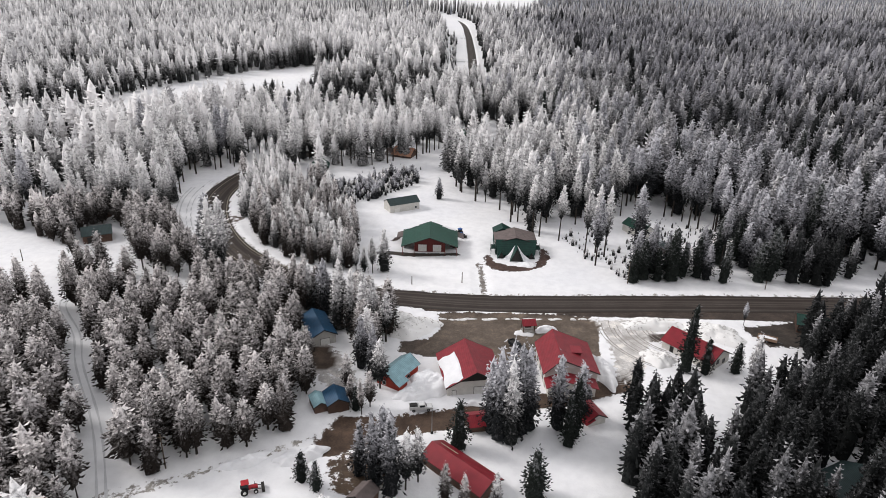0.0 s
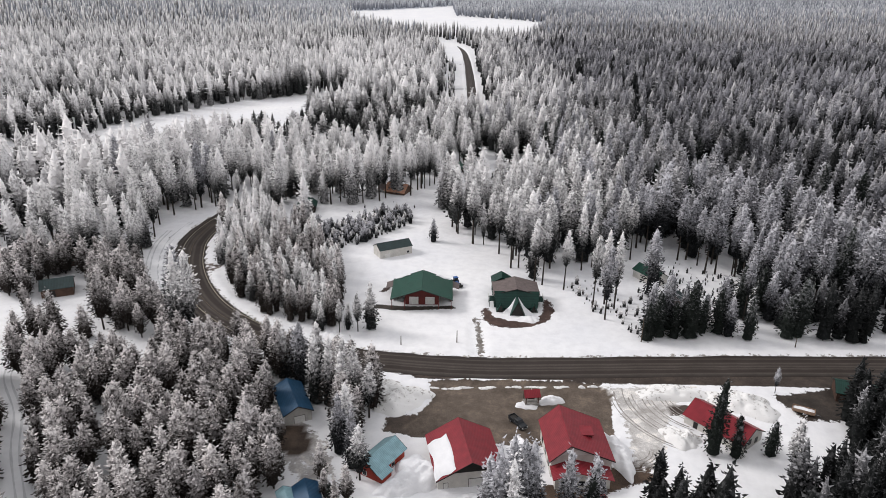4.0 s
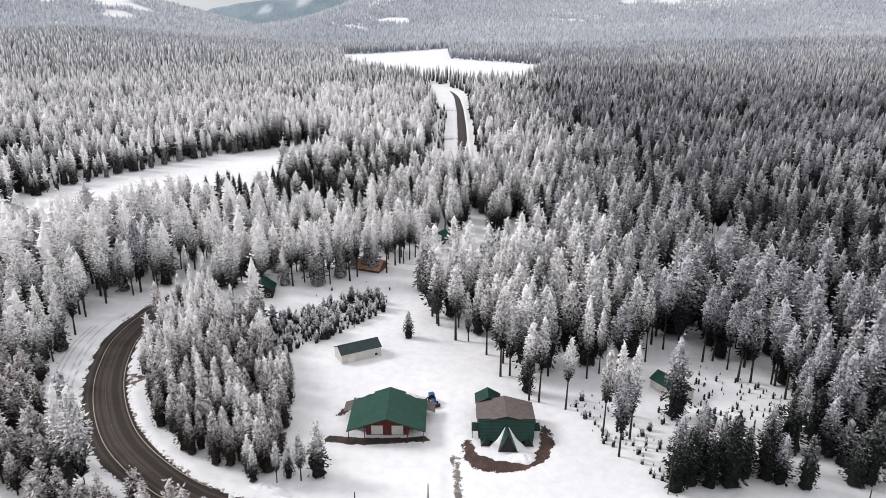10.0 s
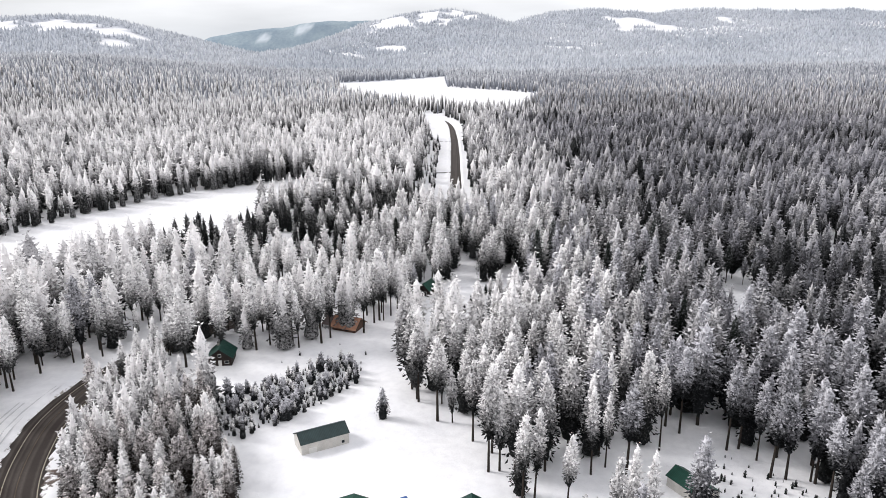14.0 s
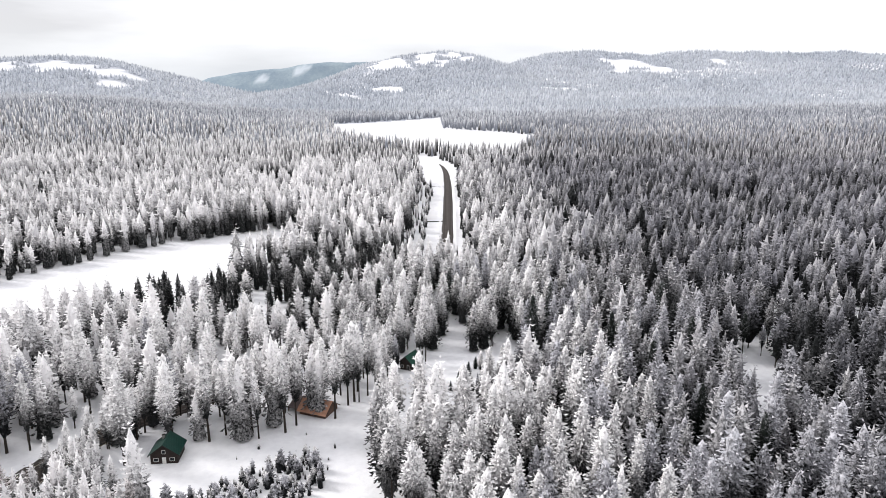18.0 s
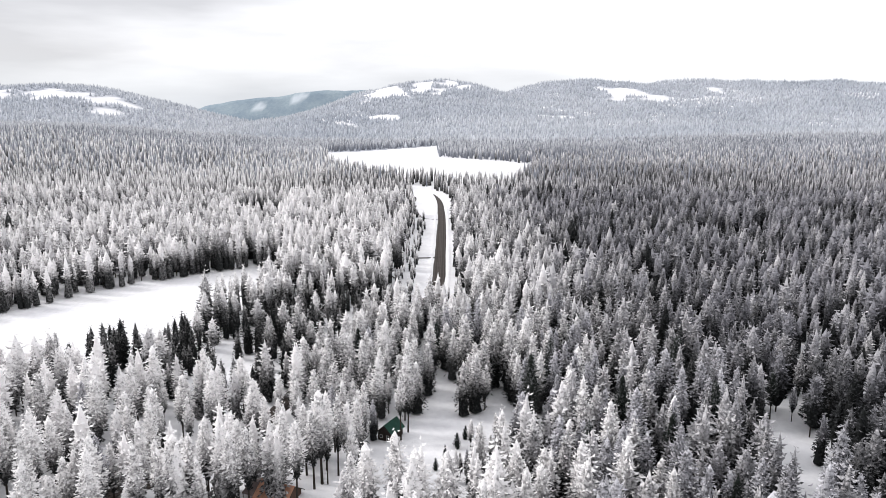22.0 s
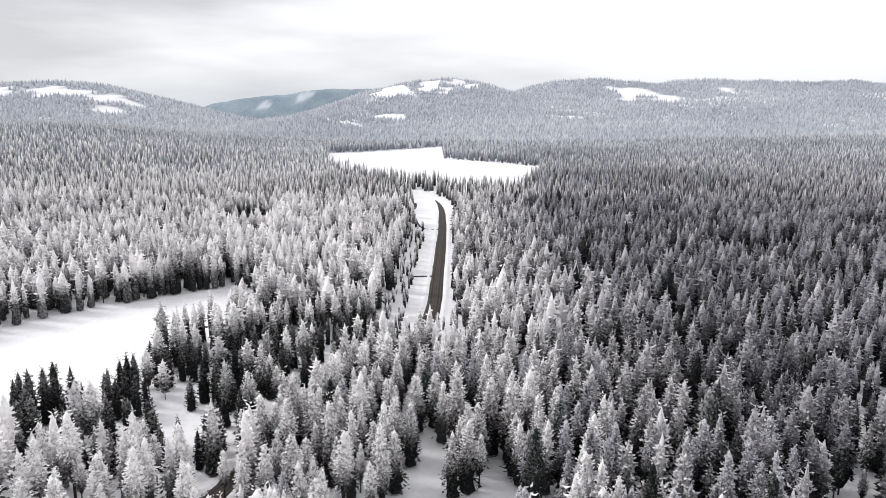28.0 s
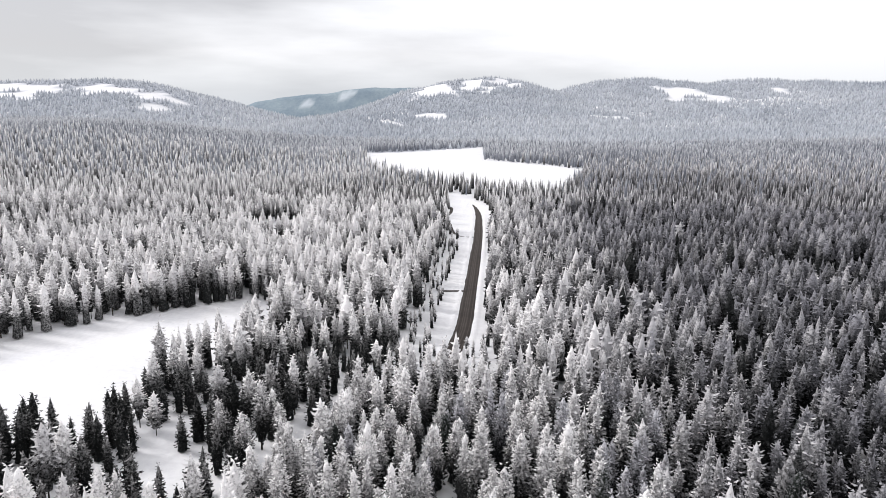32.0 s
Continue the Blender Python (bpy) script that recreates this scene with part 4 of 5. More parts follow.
# single trees in the open
_r = random.Random(5)
for x, y, hh, kind, mat in ((-20.1, 217.2, 19, "spruce", "frosted"), (-23.8, 215.3, 15, "pine", "frosted"), (-27, 216.4, 11, "spruce", "frosted"), (-29.4, 214.4, 13, "pine", "frosted"),
                            (-35, 214.6, 12, "spruce", "frosted"), (-2.2, 293.1, 12, "young", "grey"), (4.5, 125.5, 15, "young", "dark"), (14.1, 128.7, 29, "spruce", "grey"),
                            (16.4, 127.4, 27, "spruce", "frosted"), (18.6, 130.5, 29, "spruce", "grey"), (20.6, 133, 26, "spruce", "grey"), (12.4, 131.6, 24, "spruce", "grey"),
                            (16.6, 133.2, 28, "spruce", "grey"), (20.0, 111.3, 14, "young", "dark"), (27.8, 133.0, 24, "spruce", "grey"), (31.0, 130.5, 19, "spruce", "dark"),
                            (33.4, 136.8, 19, "spruce", "grey"), (29.4, 127.0, 16, "spruce", "dark"), (65.4, 158.4, 24, "spruce", "dark"), (70.8, 158.0, 10, "young", "dark"), (91.4, 184.4, 9, "pine", "grey"),
                            (-40.5, 188.4, 19, "spruce", "frosted"), (-35.3, 185.8, 22, "spruce", "grey"), (-29.8, 177.1, 23, "spruce", "frosted"), (-25.9, 175.4, 24, "spruce", "frosted"),
                            (-21.7, 171.1, 22, "spruce", "frosted"), (-19.2, 174.4, 21, "pine", "frosted"), (-15.5, 170.7, 18, "pine", "frosted"), (-20.8, 156.7, 19, "spruce", "grey"),
                            (-17.3, 151.5, 19, "spruce", "grey"), (-15.0, 147.4, 17, "lodge", "frosted"), (-19.6, 160.0, 20, "spruce", "frosted"), (-23.4, 180.0, 20, "pine", "frosted"), (-31.0, 188.0, 21, "spruce", "frosted"),
                            (-42.3, 159.1, 16, "lodge", "brownish"), (-38.5, 155.2, 16, "lodge", "brownish"), (-35.3, 158.0, 14, "lodge", "brownish"), (-47.4, 167.6, 17, "lodge", "brownish"), (-36.0, 150.1, 15, "lodge", "brownish"), (-33.0, 147.0, 14, "lodge", "brownish"),
                            (-18.4, 136.6, 12, "pine", "brownish"), (-16.7, 139.5, 12, "lodge", "brownish"), (-23.0, 146.0, 13, "lodge", "brownish"), (-24.8, 111.2, 9, "young", "dark"), (-28.4, 114.0, 9, "young", "dark"), (-13, 113, 22, "spruce", "grey"), (-9.5, 110.5, 24, "spruce", "grey"),
                            (-6.5, 112.0, 17, "lodge", "frosted"), (-11, 117.5, 20, "spruce", "grey"), (-4.0, 114.5, 16, "lodge", "frosted"), (-16.5, 116, 17, "spruce", "grey"),
                            (1.6, 107.5, 13, "lodge", "brownish"), (5.5, 106.0, 12, "lodge", "brownish"), (11.5, 105.5, 13, "spruce", "frosted"), (-20.0, 138.5, 8, "young", "dark"), (-21.5, 141.0, 10, "lodge", "brownish"),
                            (74.3, 243.8, 29, "spruce", "grey"), (16.7, 419.8, 24, "spruce", "frosted"), (33.9, 417.0, 25, "spruce", "frosted"), (39.4, 434.0, 26, "pine", "frosted"), (21.0, 441.0, 24, "spruce", "grey"), (27, 384, 6, "young", "dark"), (31, 391, 7, "young", "dark"), (24, 377, 5, "young", "dark"), (34, 398, 6, "young", "dark"), (73.0, 163.0, 9, "young", "dark"), (79.0, 158.5, 11, "young", "dark"), (78.8, 148.2, 20, "pine", "frosted"),
                            (-120.5, 209.5, 15, "young", "brownish"), (-116.0, 207.0, 14, "young", "brownish"), (-123.0, 205.0, 13, "young", "brownish"), (-105.0, 209.0, 13, "young", "brownish"),
                            (-90, 318, 16, "spruce", "white"), (-88, 325, 17, "pine", "white"), (-85, 332, 19, "spruce", "white"), (-81.5, 337.5, 18, "pine", "white"), (-78, 343.5, 20, "spruce", "white"),
                            (-73.5, 349.5, 21, "pine", "white"), (-69.5, 353.5, 22, "spruce", "white"), (-64.5, 357.5, 22, "pine", "white"), (-76.5, 338.5, 17, "spruce", "frosted"), (-83, 325, 15, "spruce", "white")):
    tree(kind, x, y, hh, mat, _r, "dark green fir standing alone in the snow" if mat == "dark" else "", "single trees round the houses")
for x, y in ((-48, 344), (-44, 341), (-40, 345.5), (-37, 342), (-33.5, 349), (-29.5, 346), (-27, 351), (-15, 356), (-12, 366), (-8.5, 369), (-6, 374), (0, 388), (-35, 362), (-52, 340),
             (24, 281), (27.5, 266), (34.7, 252), (37.4, 251), (44.5, 247.4), (53.8, 265), (58.3, 268.6), (62.9, 265), (74.9, 276.7), (83, 285), (93.3, 276.8), (96.8, 277.4), (99.4, 271.9), (99.7, 264.4),
             (103.3, 263.6), (109.2, 262.7), (109.5, 254.2), (115.3, 251), (120.1, 248.7), (52.1, 233.9), (56.6, 236.7), (59.1, 233.3), (104, 236), (110, 231), (116, 238), (112, 244), (122, 240), (99, 226), (124, 232), (12, 397), (8, 303), (14, 292)):
    tree("tall", x, y, _r.uniform(25, 32), "frosted" if x < 60 or (x < 95 and _r.random() < 0.5) else "grey", _r, "", "single trees round the houses", _r.uniform(0.9, 1.2))

for k in range(46):
    q = k / 45
    x, y = -90 + 76 * q + 12 * math.sin(3.1 * q), 336 + 178 * q ** 1.05
    side = _r.uniform(5.6, 8.5)
    if float(line_distance(np.array([x + side]), np.array([y]), ROAD_LINE)[0][0]) > 4.6 and not inside(np.array([x + side]), np.array([y]), CLEARINGS[12])[0]:
        tree("spruce" if k % 3 else "pine", x + side, y, _r.uniform(18, 25), "white" if y < 420 else "frosted", _r, "", "rimed trees screening the road")


def thicket():
    """Low rimed shrubs and saplings across the clearing and in the glade by the sheds."""
    x, y, r = scatter(-70, 110, 208, 345, 1.9, 91, 0.5)
    strip = inside(x, y, [(-52, 281), (-40, 282), (-26, 296), (-12, 316), (-17, 334), (-31, 325), (-45, 312), (-58, 303)]) & (r.uniform(0, 1, len(x)) < 0.8)
    glade = inside(x, y, [(64, 238), (104, 236), (110, 258), (92, 274), (80, 262)]) & (r.uniform(0, 1, len(x)) < 0.42)
    edge = inside(x, y, [(44, 249), (52, 231), (62, 214), (66, 226), (66, 262), (58, 262)]) & (r.uniform(0, 1, len(x)) < 0.45)
    side = (inside(x, y, [(-16, 318), (-2, 336), (-8, 352), (-30, 345), (-50, 326)]) & (r.uniform(0, 1, len(x)) < 0.05))
    tall = strip & (r.uniform(0, 1, len(x)) < 0.3)
    for pick, lo, hi, mat, label in ((strip & ~tall, 1.6, 6.0, "frosted", "thicket of rimed shrubs and saplings"), (tall, 4.5, 10.0, "grey", "grey young firs standing in the thicket"), (glade, 0.9, 2.8, "dark", "low dark firs poking from the snow"),
                                     (edge, 1.0, 4.5, "frosted", "rimed brush along the wood's edge"), (side, 0.8, 2.6, "frosted", "scattered rimed saplings")):
        n = int(pick.sum())
        forest("thicket", "mid", "young", x[pick], y[pick], lo + (hi - lo) * r.uniform(0, 1, n) ** 1.7, r.uniform(0, 1, n), np.full(n, 0.95), M[mat], label, True, 92)


thicket()


# ---- building materials ----
M["roof_red"] = ribbed("red_metal_roof", (0.235, 0.020, 0.030), "X", 0.42, 0.45)
M["roof_green"] = ribbed("green_metal_roof", (0.010, 0.062, 0.042), "X", 0.42, 0.45)
M["roof_dark_green"] = ribbed("dark_green_metal_roof", (0.010, 0.045, 0.035), "X", 0.45, 0.45)
M["roof_slate"] = ribbed("slate_green_roof", (0.034, 0.055, 0.056), "X", 0.5, 0.45)
M["roof_brown"] = plain("grey_brown_shingles", (0.16, 0.13, 0.125), 0.85, vary=0.2, scale=0.8, grain=14)
M["roof_teal"] = ribbed("pale_teal_metal_roof", (0.27, 0.44, 0.49), "X", 0.4, 0.45)
M["roof_blue"] = ribbed("blue_metal_roof", (0.03, 0.085, 0.16), "X", 0.4, 0.45)
M["roof_orange"] = plain("rusty_orange_roof", (0.50, 0.27, 0.18), 0.7, vary=0.3, scale=0.7, grain=10)
M["wall_red"] = ribbed("dark_red_siding", (0.13, 0.028, 0.025), "X", 0.7, 0.3)
M["wall_bright_red"] = ribbed("red_siding", (0.36, 0.05, 0.03), "X", 0.7, 0.3)
M["wall_white"] = ribbed("off_white_siding", (0.62, 0.60, 0.56), "X", 0.7, 0.3, 0.1)
M["wall_green"] = ribbed("dark_green_siding", (0.012, 0.04, 0.032), "X", 0.7, 0.3)
M["wall_log"] = ribbed("dark_log_wall", (0.030, 0.022, 0.019), "Z", 0.8, 0.35, 0.3)
M["wall_brown"] = ribbed("brown_board_wall", (0.10, 0.06, 0.045), "X", 0.8, 0.3, 0.3)
M["wall_tan"] = ribbed("tan_boards", (0.30, 0.20, 0.14), "X", 0.8, 0.3, 0.25)
M["trim_white"] = plain("white_paint", (0.75, 0.74, 0.71), 0.6, vary=0.1)
M["trim_dark"] = plain("dark_trim", (0.03, 0.028, 0.026), 0.7)
M["glass"] = plain("dark_window_glass", (0.02, 0.024, 0.028), 0.12, vary=0.1)
M["steel"] = plain("galvanised_steel", (0.32, 0.33, 0.34), 0.45, 0.8)
M["pole_wood"] = plain("weathered_pole", (0.11, 0.085, 0.065), 0.9, vary=0.3, scale=1.0)
M["rubber"] = plain("tyre_rubber", (0.015, 0.015, 0.016), 0.85)
M["paint_white"] = plain("white_car_paint", (0.66, 0.66, 0.66), 0.35, vary=0.08)
M["paint_dark"] = plain("dark_car_paint", (0.02, 0.022, 0.026), 0.3, vary=0.1)
M["paint_blue"] = plain("blue_tractor_paint", (0.03, 0.11, 0.34), 0.4)
M["paint_red"] = plain("red_machine_paint", (0.45, 0.03, 0.04), 0.4)
M["stone"] = plain("grey_stone", (0.3, 0.29, 0.27), 0.9, vary=0.3, scale=1.5)


def place(x, y, turn=0.0, dz=0.0):
    return pose(x, y, max(gz(x, y), 0.0) + dz, 0, 0, turn)


# ---- buildings: the ridge runs along local x ----
def slab(a, b, x0, x1, t):
    """A roof slope from the eave a to the ridge b, each (y, z)."""
    return prism([a, b, (b[0], b[1] + t), (a[0], a[1] + t)], x0, x1)


def opening(parent, name, x, y, z, w, h, axis, mat, frame_mat, out, label=""):
    """A door or window with its frame, standing a little proud of a wall."""
    f, d = 0.09, 0.06
    bm = bmesh.new()
    for a0, a1, z0, z1 in ((-w / 2 - f, -w / 2, z - f, z + h + f), (w / 2, w / 2 + f, z - f, z + h + f), (-w / 2, w / 2, z + h, z + h + f), (-w / 2, w / 2, z - f, z)):
        if axis == "x":
            box(min(x, x + out * d), max(x, x + out * d), y + a0, y + a1, z0, z1, 0, bm)
        else:
            box(x + a0, x + a1, min(y, y + out * d), max(y, y + out * d), z0, z1, 0, bm)
    pane = bmesh.new()
    e = 0.03
    if axis == "x":
        box(min(x, x + out * e), max(x, x + out * e), y - w / 2, y + w / 2, z, z + h, 0, pane)
    else:
        box(x - w / 2, x + w / 2, min(y, y + out * e), max(y, y + out * e), z, z + h, 0, pane)
    p = part(name, bm, frame_mat, parent, label)
    part("pane" if name == "window" else "panel", pane, mat, p)
    return p


def gable_house(name, m, length, width, eave, ridge, roof, wall, label, category="house", over=0.5, end=0.5, skew=0.0, base=-0.4, inset=(0.0, 0.0), thick=0.16, chimney=None):
    """walls, two roof slopes and a ridge cap; skew moves the ridge sideways, inset draws the end walls in under the roof."""
    h = thing(name, m, label, category)
    x0, x1 = -length / 2 + end + inset[0], length / 2 - end - inset[1]
    w = width / 2 - over
    lift = (ridge - eave) / (width / 2) * over
    part("wall", prism([(-w, base), (w, base), (w, eave + lift), (skew, ridge - 0.03), (-w, eave + lift)], x0, x1), wall, h)
    part("roof_slope", slab((-width / 2, eave), (skew, ridge), -length / 2, length / 2, thick), roof, h)
    part("roof_slope", slab((width / 2, eave), (skew, ridge), -length / 2, length / 2, thick), roof, h)
    part("ridge_cap", prism([(skew - 0.28, ridge + thick - 0.10), (skew, ridge + thick + 0.05), (skew + 0.28, ridge + thick - 0.10), (skew, ridge + thick - 0.04)], -length / 2 - 0.02, length / 2 + 0.02), roof, h)
    for s in (-1, 1):
        xe = s * length / 2
        bm = prism([(-width / 2, eave - 0.08), (skew, ridge - 0.08), (width / 2, eave - 0.08), (width / 2, eave + thick + 0.02), (skew, ridge + thick + 0.02), (-width / 2, eave + thick + 0.02)],
                   min(xe, xe + s * 0.07), max(xe, xe + s * 0.07))
        part("barge_board", bm, M["trim_dark"], h)
    if chimney:
        cx, cy, top = chimney
        c = part("chimney", box(cx - 0.35, cx + 0.35, cy - 0.35, cy + 0.35, eave, top, 0.03), M["stone"], h)
        part("chimney_cap", box(cx - 0.45, cx + 0.45, cy - 0.45, cy + 0.45, top, top + 0.12, 0.02), M["trim_dark"], c)
    return h


def snow_on_roof(parent_m, length, y0, z0, y1, z1, x0, x1, thick, label):
    """A thick slab of old snow lying on a slope, with a rounded uneven rim."""
    nx, ny = 22, 12
    V, F = [], []
    for i in range(nx + 1):
        for j in range(ny + 1):
            u, v = i / nx, j / ny
            e = min(1.0, 6 * min(u, 1 - u, v, 1 - v))
            x = x0 + (x1 - x0) * u + 0.25 * math.sin(9 * v + x0)
            y, z = y0 + (y1 - y0) * v + 0.22 * math.sin(7 * u + 1), z0 + (z1 - z0) * v
            V.append((x, y, z + thick * math.sqrt(e) * (0.85 + 0.15 * math.sin(5 * u + 4 * v))))
    for i in range(nx):
        for j in range(ny):
            a = i * (ny + 1) + j
            F.append((a, a + ny + 1, a + ny + 2, a + 1))
    ob = mesh_object("roof_snow", V, F, [M["snow"]])
    ob.data.polygons.foreach_set("use_smooth", np.ones(len(F), bool))
    ob.matrix_world = parent_m
    return tagged(ob, label, "snow")


def mound(x, y, rx, ry, h, turn, label, seed, name="snow_bank", mat=None, rough=0.25):
    """A ploughed heap: a low dome with lumps."""
    n, m = (72, 20) if max(rx, ry) > 2.7 else (36, 10)
    q, a = np.meshgrid(np.arange(m + 1) / m, 2 * np.pi * np.arange(n) / n, indexing="ij")
    s = 1 + 0.12 * np.sin(3 * a + seed) + 0.07 * np.sin(7 * a + 2 * seed)
    px, py = rx * q * s * np.cos(a), ry * q * s * np.sin(a)
    fine = min(1.0, h / 1.2)
    lump = (rough * h * waves(px + seed * 10, py, 1.1, 40) + fine * (0.26 * waves(px, py + seed * 7, 0.42, 41) + 0.12 * waves(px, py, 0.2, 42))) * (1 - q ** 2)
    V = np.stack([px, py, h * (1 - q ** 2.6) + lump - 0.15 * (q == 1)], -1).reshape(-1, 3)
    j, i = [k.ravel() for k in np.meshgrid(np.arange(m), np.arange(n), indexing="ij")]
    F = np.stack([j * n + i, (j + 1) * n + i, (j + 1) * n + (i + 1) % n, j * n + (i + 1) % n], 1)
    ob = mesh_object(name, V, F, [mat or M["snow"]])
    ob.data.polygons.foreach_set("use_smooth", np.ones(len(F), bool))
    ob.matrix_world = pose(x, y, max(0, gz(x, y)) - 0.1, 0, 0, turn)
    return tagged(ob, label, "snow bank", "ploughed snow banks")


# green-roofed garage house in the clearing: gable towards the road
h = gable_house("garage_house", pose(-4.8, 239.2, 0.25, 0, 0, 90), 16.4, 20.6, 3.3, 6.9, M["roof_green"], M["wall_red"],
                "dark red garage house with a wide green metal roof in snow", over=4.7, inset=(3.4, 0.3))
for yy in (2.7, -2.7):
    opening(h, "garage_door", -8.2 + 0.5 + 3.4, yy, 0.1, 2.9, 2.5, "x", M["trim_white"], M["trim_white"], -1, "white panelled garage door")
for yy in (-9.8, -5.6, 5.6, 9.8):
    part("post", box(-7.9, -7.7, yy - 0.1, yy + 0.1, -0.4, 3.4), M["wall_red"], h)
for s in (-1, 1):
    part("lean_to_wall", box(-2.0, 7.6, s * 9.6 - 0.08, s * 9.6 + 0.08, -0.4, 3.25), M["wall_red"], h)
    part("lean_to_roof", prism([(s * 10.3, 2.9), (s * 12.6, 2.2), (s * 12.6, 2.32), (s * 10.3, 3.02)], 3.0, 8.2), M["roof_brown"], h)
snow_on_roof(pose(-4.8, 239.2, 0.25, 0, 0, 90), 16, 9.6, 3.75, 4.5, 5.6, 7.0, 8.1, 0.3, "strip of old snow on the back of a green roof")
snow_on_roof(pose(-4.8, 239.2, 0.25, 0, 0, 90), 16, -9.6, 3.75, -4.5, 5.6, 7.0, 8.1, 0.3, "strip of old snow on the back of a green roof")

# dark green chalet with a steep entry gable; local x = 0 is the middle of the main roof
GH = pose(26.6, 237.9, 0.25, 0, 0, 90)
h = gable_house("chalet", GH, 10.4, 15.4, 4.9, 6.9, M["roof_brown"], M["wall_green"],
                "dark green chalet with grey-brown roof and steep entry gable", over=0.4, end=0.3)
part("back_roof_slope", slab((7.8, 4.7), (4.2, 6.7), 4.6, 10.2, 0.16), M["roof_dark_green"], h, "dark green metal roof of a back wing")
part("back_roof_slope", slab((0.6, 4.7), (4.2, 6.7), 4.6, 10.2, 0.16), M["roof_dark_green"], h, "dark green metal roof of a back wing")
part("back_wing", prism([(7.4, -0.4), (7.4, 4.8), (4.2, 6.6), (1.0, 4.8), (1.0, -0.4)], 4.8, 9.8), M["wall_green"], h)
bm = bmesh.new()
vs = [bm.verts.new(c) for c in ((-4.9, 7.5, 6.2), (-4.9, -7.5, 6.2), (-7.9, -6.7, 1.5), (-7.9, 6.7, 1.5), (-4.8, 7.5, 6.0), (-4.8, -7.5, 6.0), (-7.8, -6.7, 1.3), (-7.8, 6.7, 1.3))]
for f in ((0, 1, 2, 3), (7, 6, 5, 4), (0, 4, 5, 1), (1, 5, 6, 2), (2, 6, 7, 3), (3, 7, 4, 0)):
    bm.faces.new([vs[k] for k in f])
part("front_roof", bm, M["roof_dark_green"], h, "steep dark green front roof")


def little_gable(parent, x0, x1, y, half, top, roof, glass):
    """A steep A-shaped dormer standing on the ground."""
    for s in (-1, 1):
        part("dormer_slope", prism([(y + s * half, -0.3), (y, top), (y, top + 0.2), (y + s * (half + 0.18), -0.3)], x0, x1), roof, parent)
    part("dormer_front", prism([(y - half + 0.1, -0.3), (y + half - 0.1, -0.3), (y, top - 0.1)], x0 + 0.25, x0 + 0.45), glass, parent, "dark glazed gable front")


little_gable(h, -10.9, -5.8, 0.0, 2.5, 5.0, M["roof_dark_green"], M["trim_dark"])
little_gable(h, -8.6, -5.2, 5.4, 1.5, 2.8, M["roof_dark_green"], M["trim_dark"])
little_gable(h, -8.6, -5.2, -5.4, 1.5, 2.8, M["roof_dark_green"], M["trim_dark"])
part("front_wall", box(-5.6, -5.2, -6.8, 6.8, -0.3, 3.6), M["wall_green"], h)
for s in (1, -1):
    d = part("deck", box(-4.6, -0.8, s * 8.2 - 0.9, s * 8.2 + 0.9, 2.3, 2.5), M["wall_green"], h)
    for k in range(5):
        part("baluster", box(-4.6 + k * 0.92, -4.52 + k * 0.92, s * 9.05 - 0.04, s * 9.05 + 0.04, 2.5, 3.5), M["trim_white"], d)
    part("rail", box(-4.6, -0.8, s * 9.05 - 0.05, s * 9.05 + 0.05, 3.45, 3.55), M["trim_white"], d)
    for k in (-4.6, -1.0):
        part("deck_post", box(k, k + 0.16, s * 8.9 - 0.08, s * 8.9 + 0.08, -0.6, 2.3), M["wall_green"], d)
    for xx in (-2.6, 0.6, 3.6):
        opening(h, "window", xx, s * 7.3, 1.2, 1.1, 1.0, "y", M["glass"], M["trim_white"], s)
for s in (1, -1):
    V, F = [], []
    for i in range(15):
        for j in range(11):
            u, v = i / 14, j / 10
            yy = s * (0.35 + v * (0.7 + 4.6 * u ** 0.8) + 1.9 * u * (1 - v))
            V.append((-6.1 - 4.2 * u, yy, 4.3 * (1 - u) ** 1.25 * (1 - 0.4 * v ** 2) + 0.1 + 0.15 * math.sin(4 * v + 3 * u)))
    for i in range(14):
        for j in range(10):
            a = i * 11 + j
            F.append((a, a + 11, a + 12, a + 1))
    ob = mesh_object("slid_snow", V, F, [M["snow"]])
    ob.data.polygons.foreach_set("use_smooth", np.ones(len(F), bool))
    ob.matrix_world = GH
    tagged(ob, "bank of snow slid off a steep green roof", "snow bank", "ploughed snow banks")

# pale storage shed
h = gable_house("storage_shed", pose(-17.9, 278.9, 0.3, 0, 0, 28.5), 13.8, 7.0, 3.5, 5.4, M["roof_slate"], M["wall_white"], "off-white storage shed with slate-green metal roof in deep snow", "shed", over=0.2, end=0.15)
opening(h, "door", -3.6, -3.3, 0.0, 1.9, 1.9, "y", M["trim_white"], M["trim_white"], -1, "white double door")
opening(h, "window", 5.0, -3.3, 0.9, 0.9, 0.9, "y", M["glass"], M["trim_white"], -1)

# small dark cabin, gable to the clearing
h = gable_house("log_cabin", pose(-61.6, 331.2, 0.3, 0, 0, 96), 9.0, 9.2, 2.7, 6.2, M["roof_dark_green"], M["wall_log"], "small dark log cabin with steep green roof in the woods", over=0.7, end=0.6, chimney=(1.5, 1.2, 6.6))
opening(h, "window", -3.9, 2.3, 0.9, 1.3, 0.9, "x", M["glass"], M["trim_white"], -1)
opening(h, "window", -3.9, -2.3, 0.9, 1.3, 0.9, "x", M["glass"], M["trim_white"], -1)
opening(h, "door", -3.9, 0.0, 0.0, 0.95, 2.0, "x", M["trim_white"], M["trim_white"], -1)
opening(h, "window", -3.9, 0.0, 3.3, 0.9, 1.0, "x", M["glass"], M["trim_white"], -1)

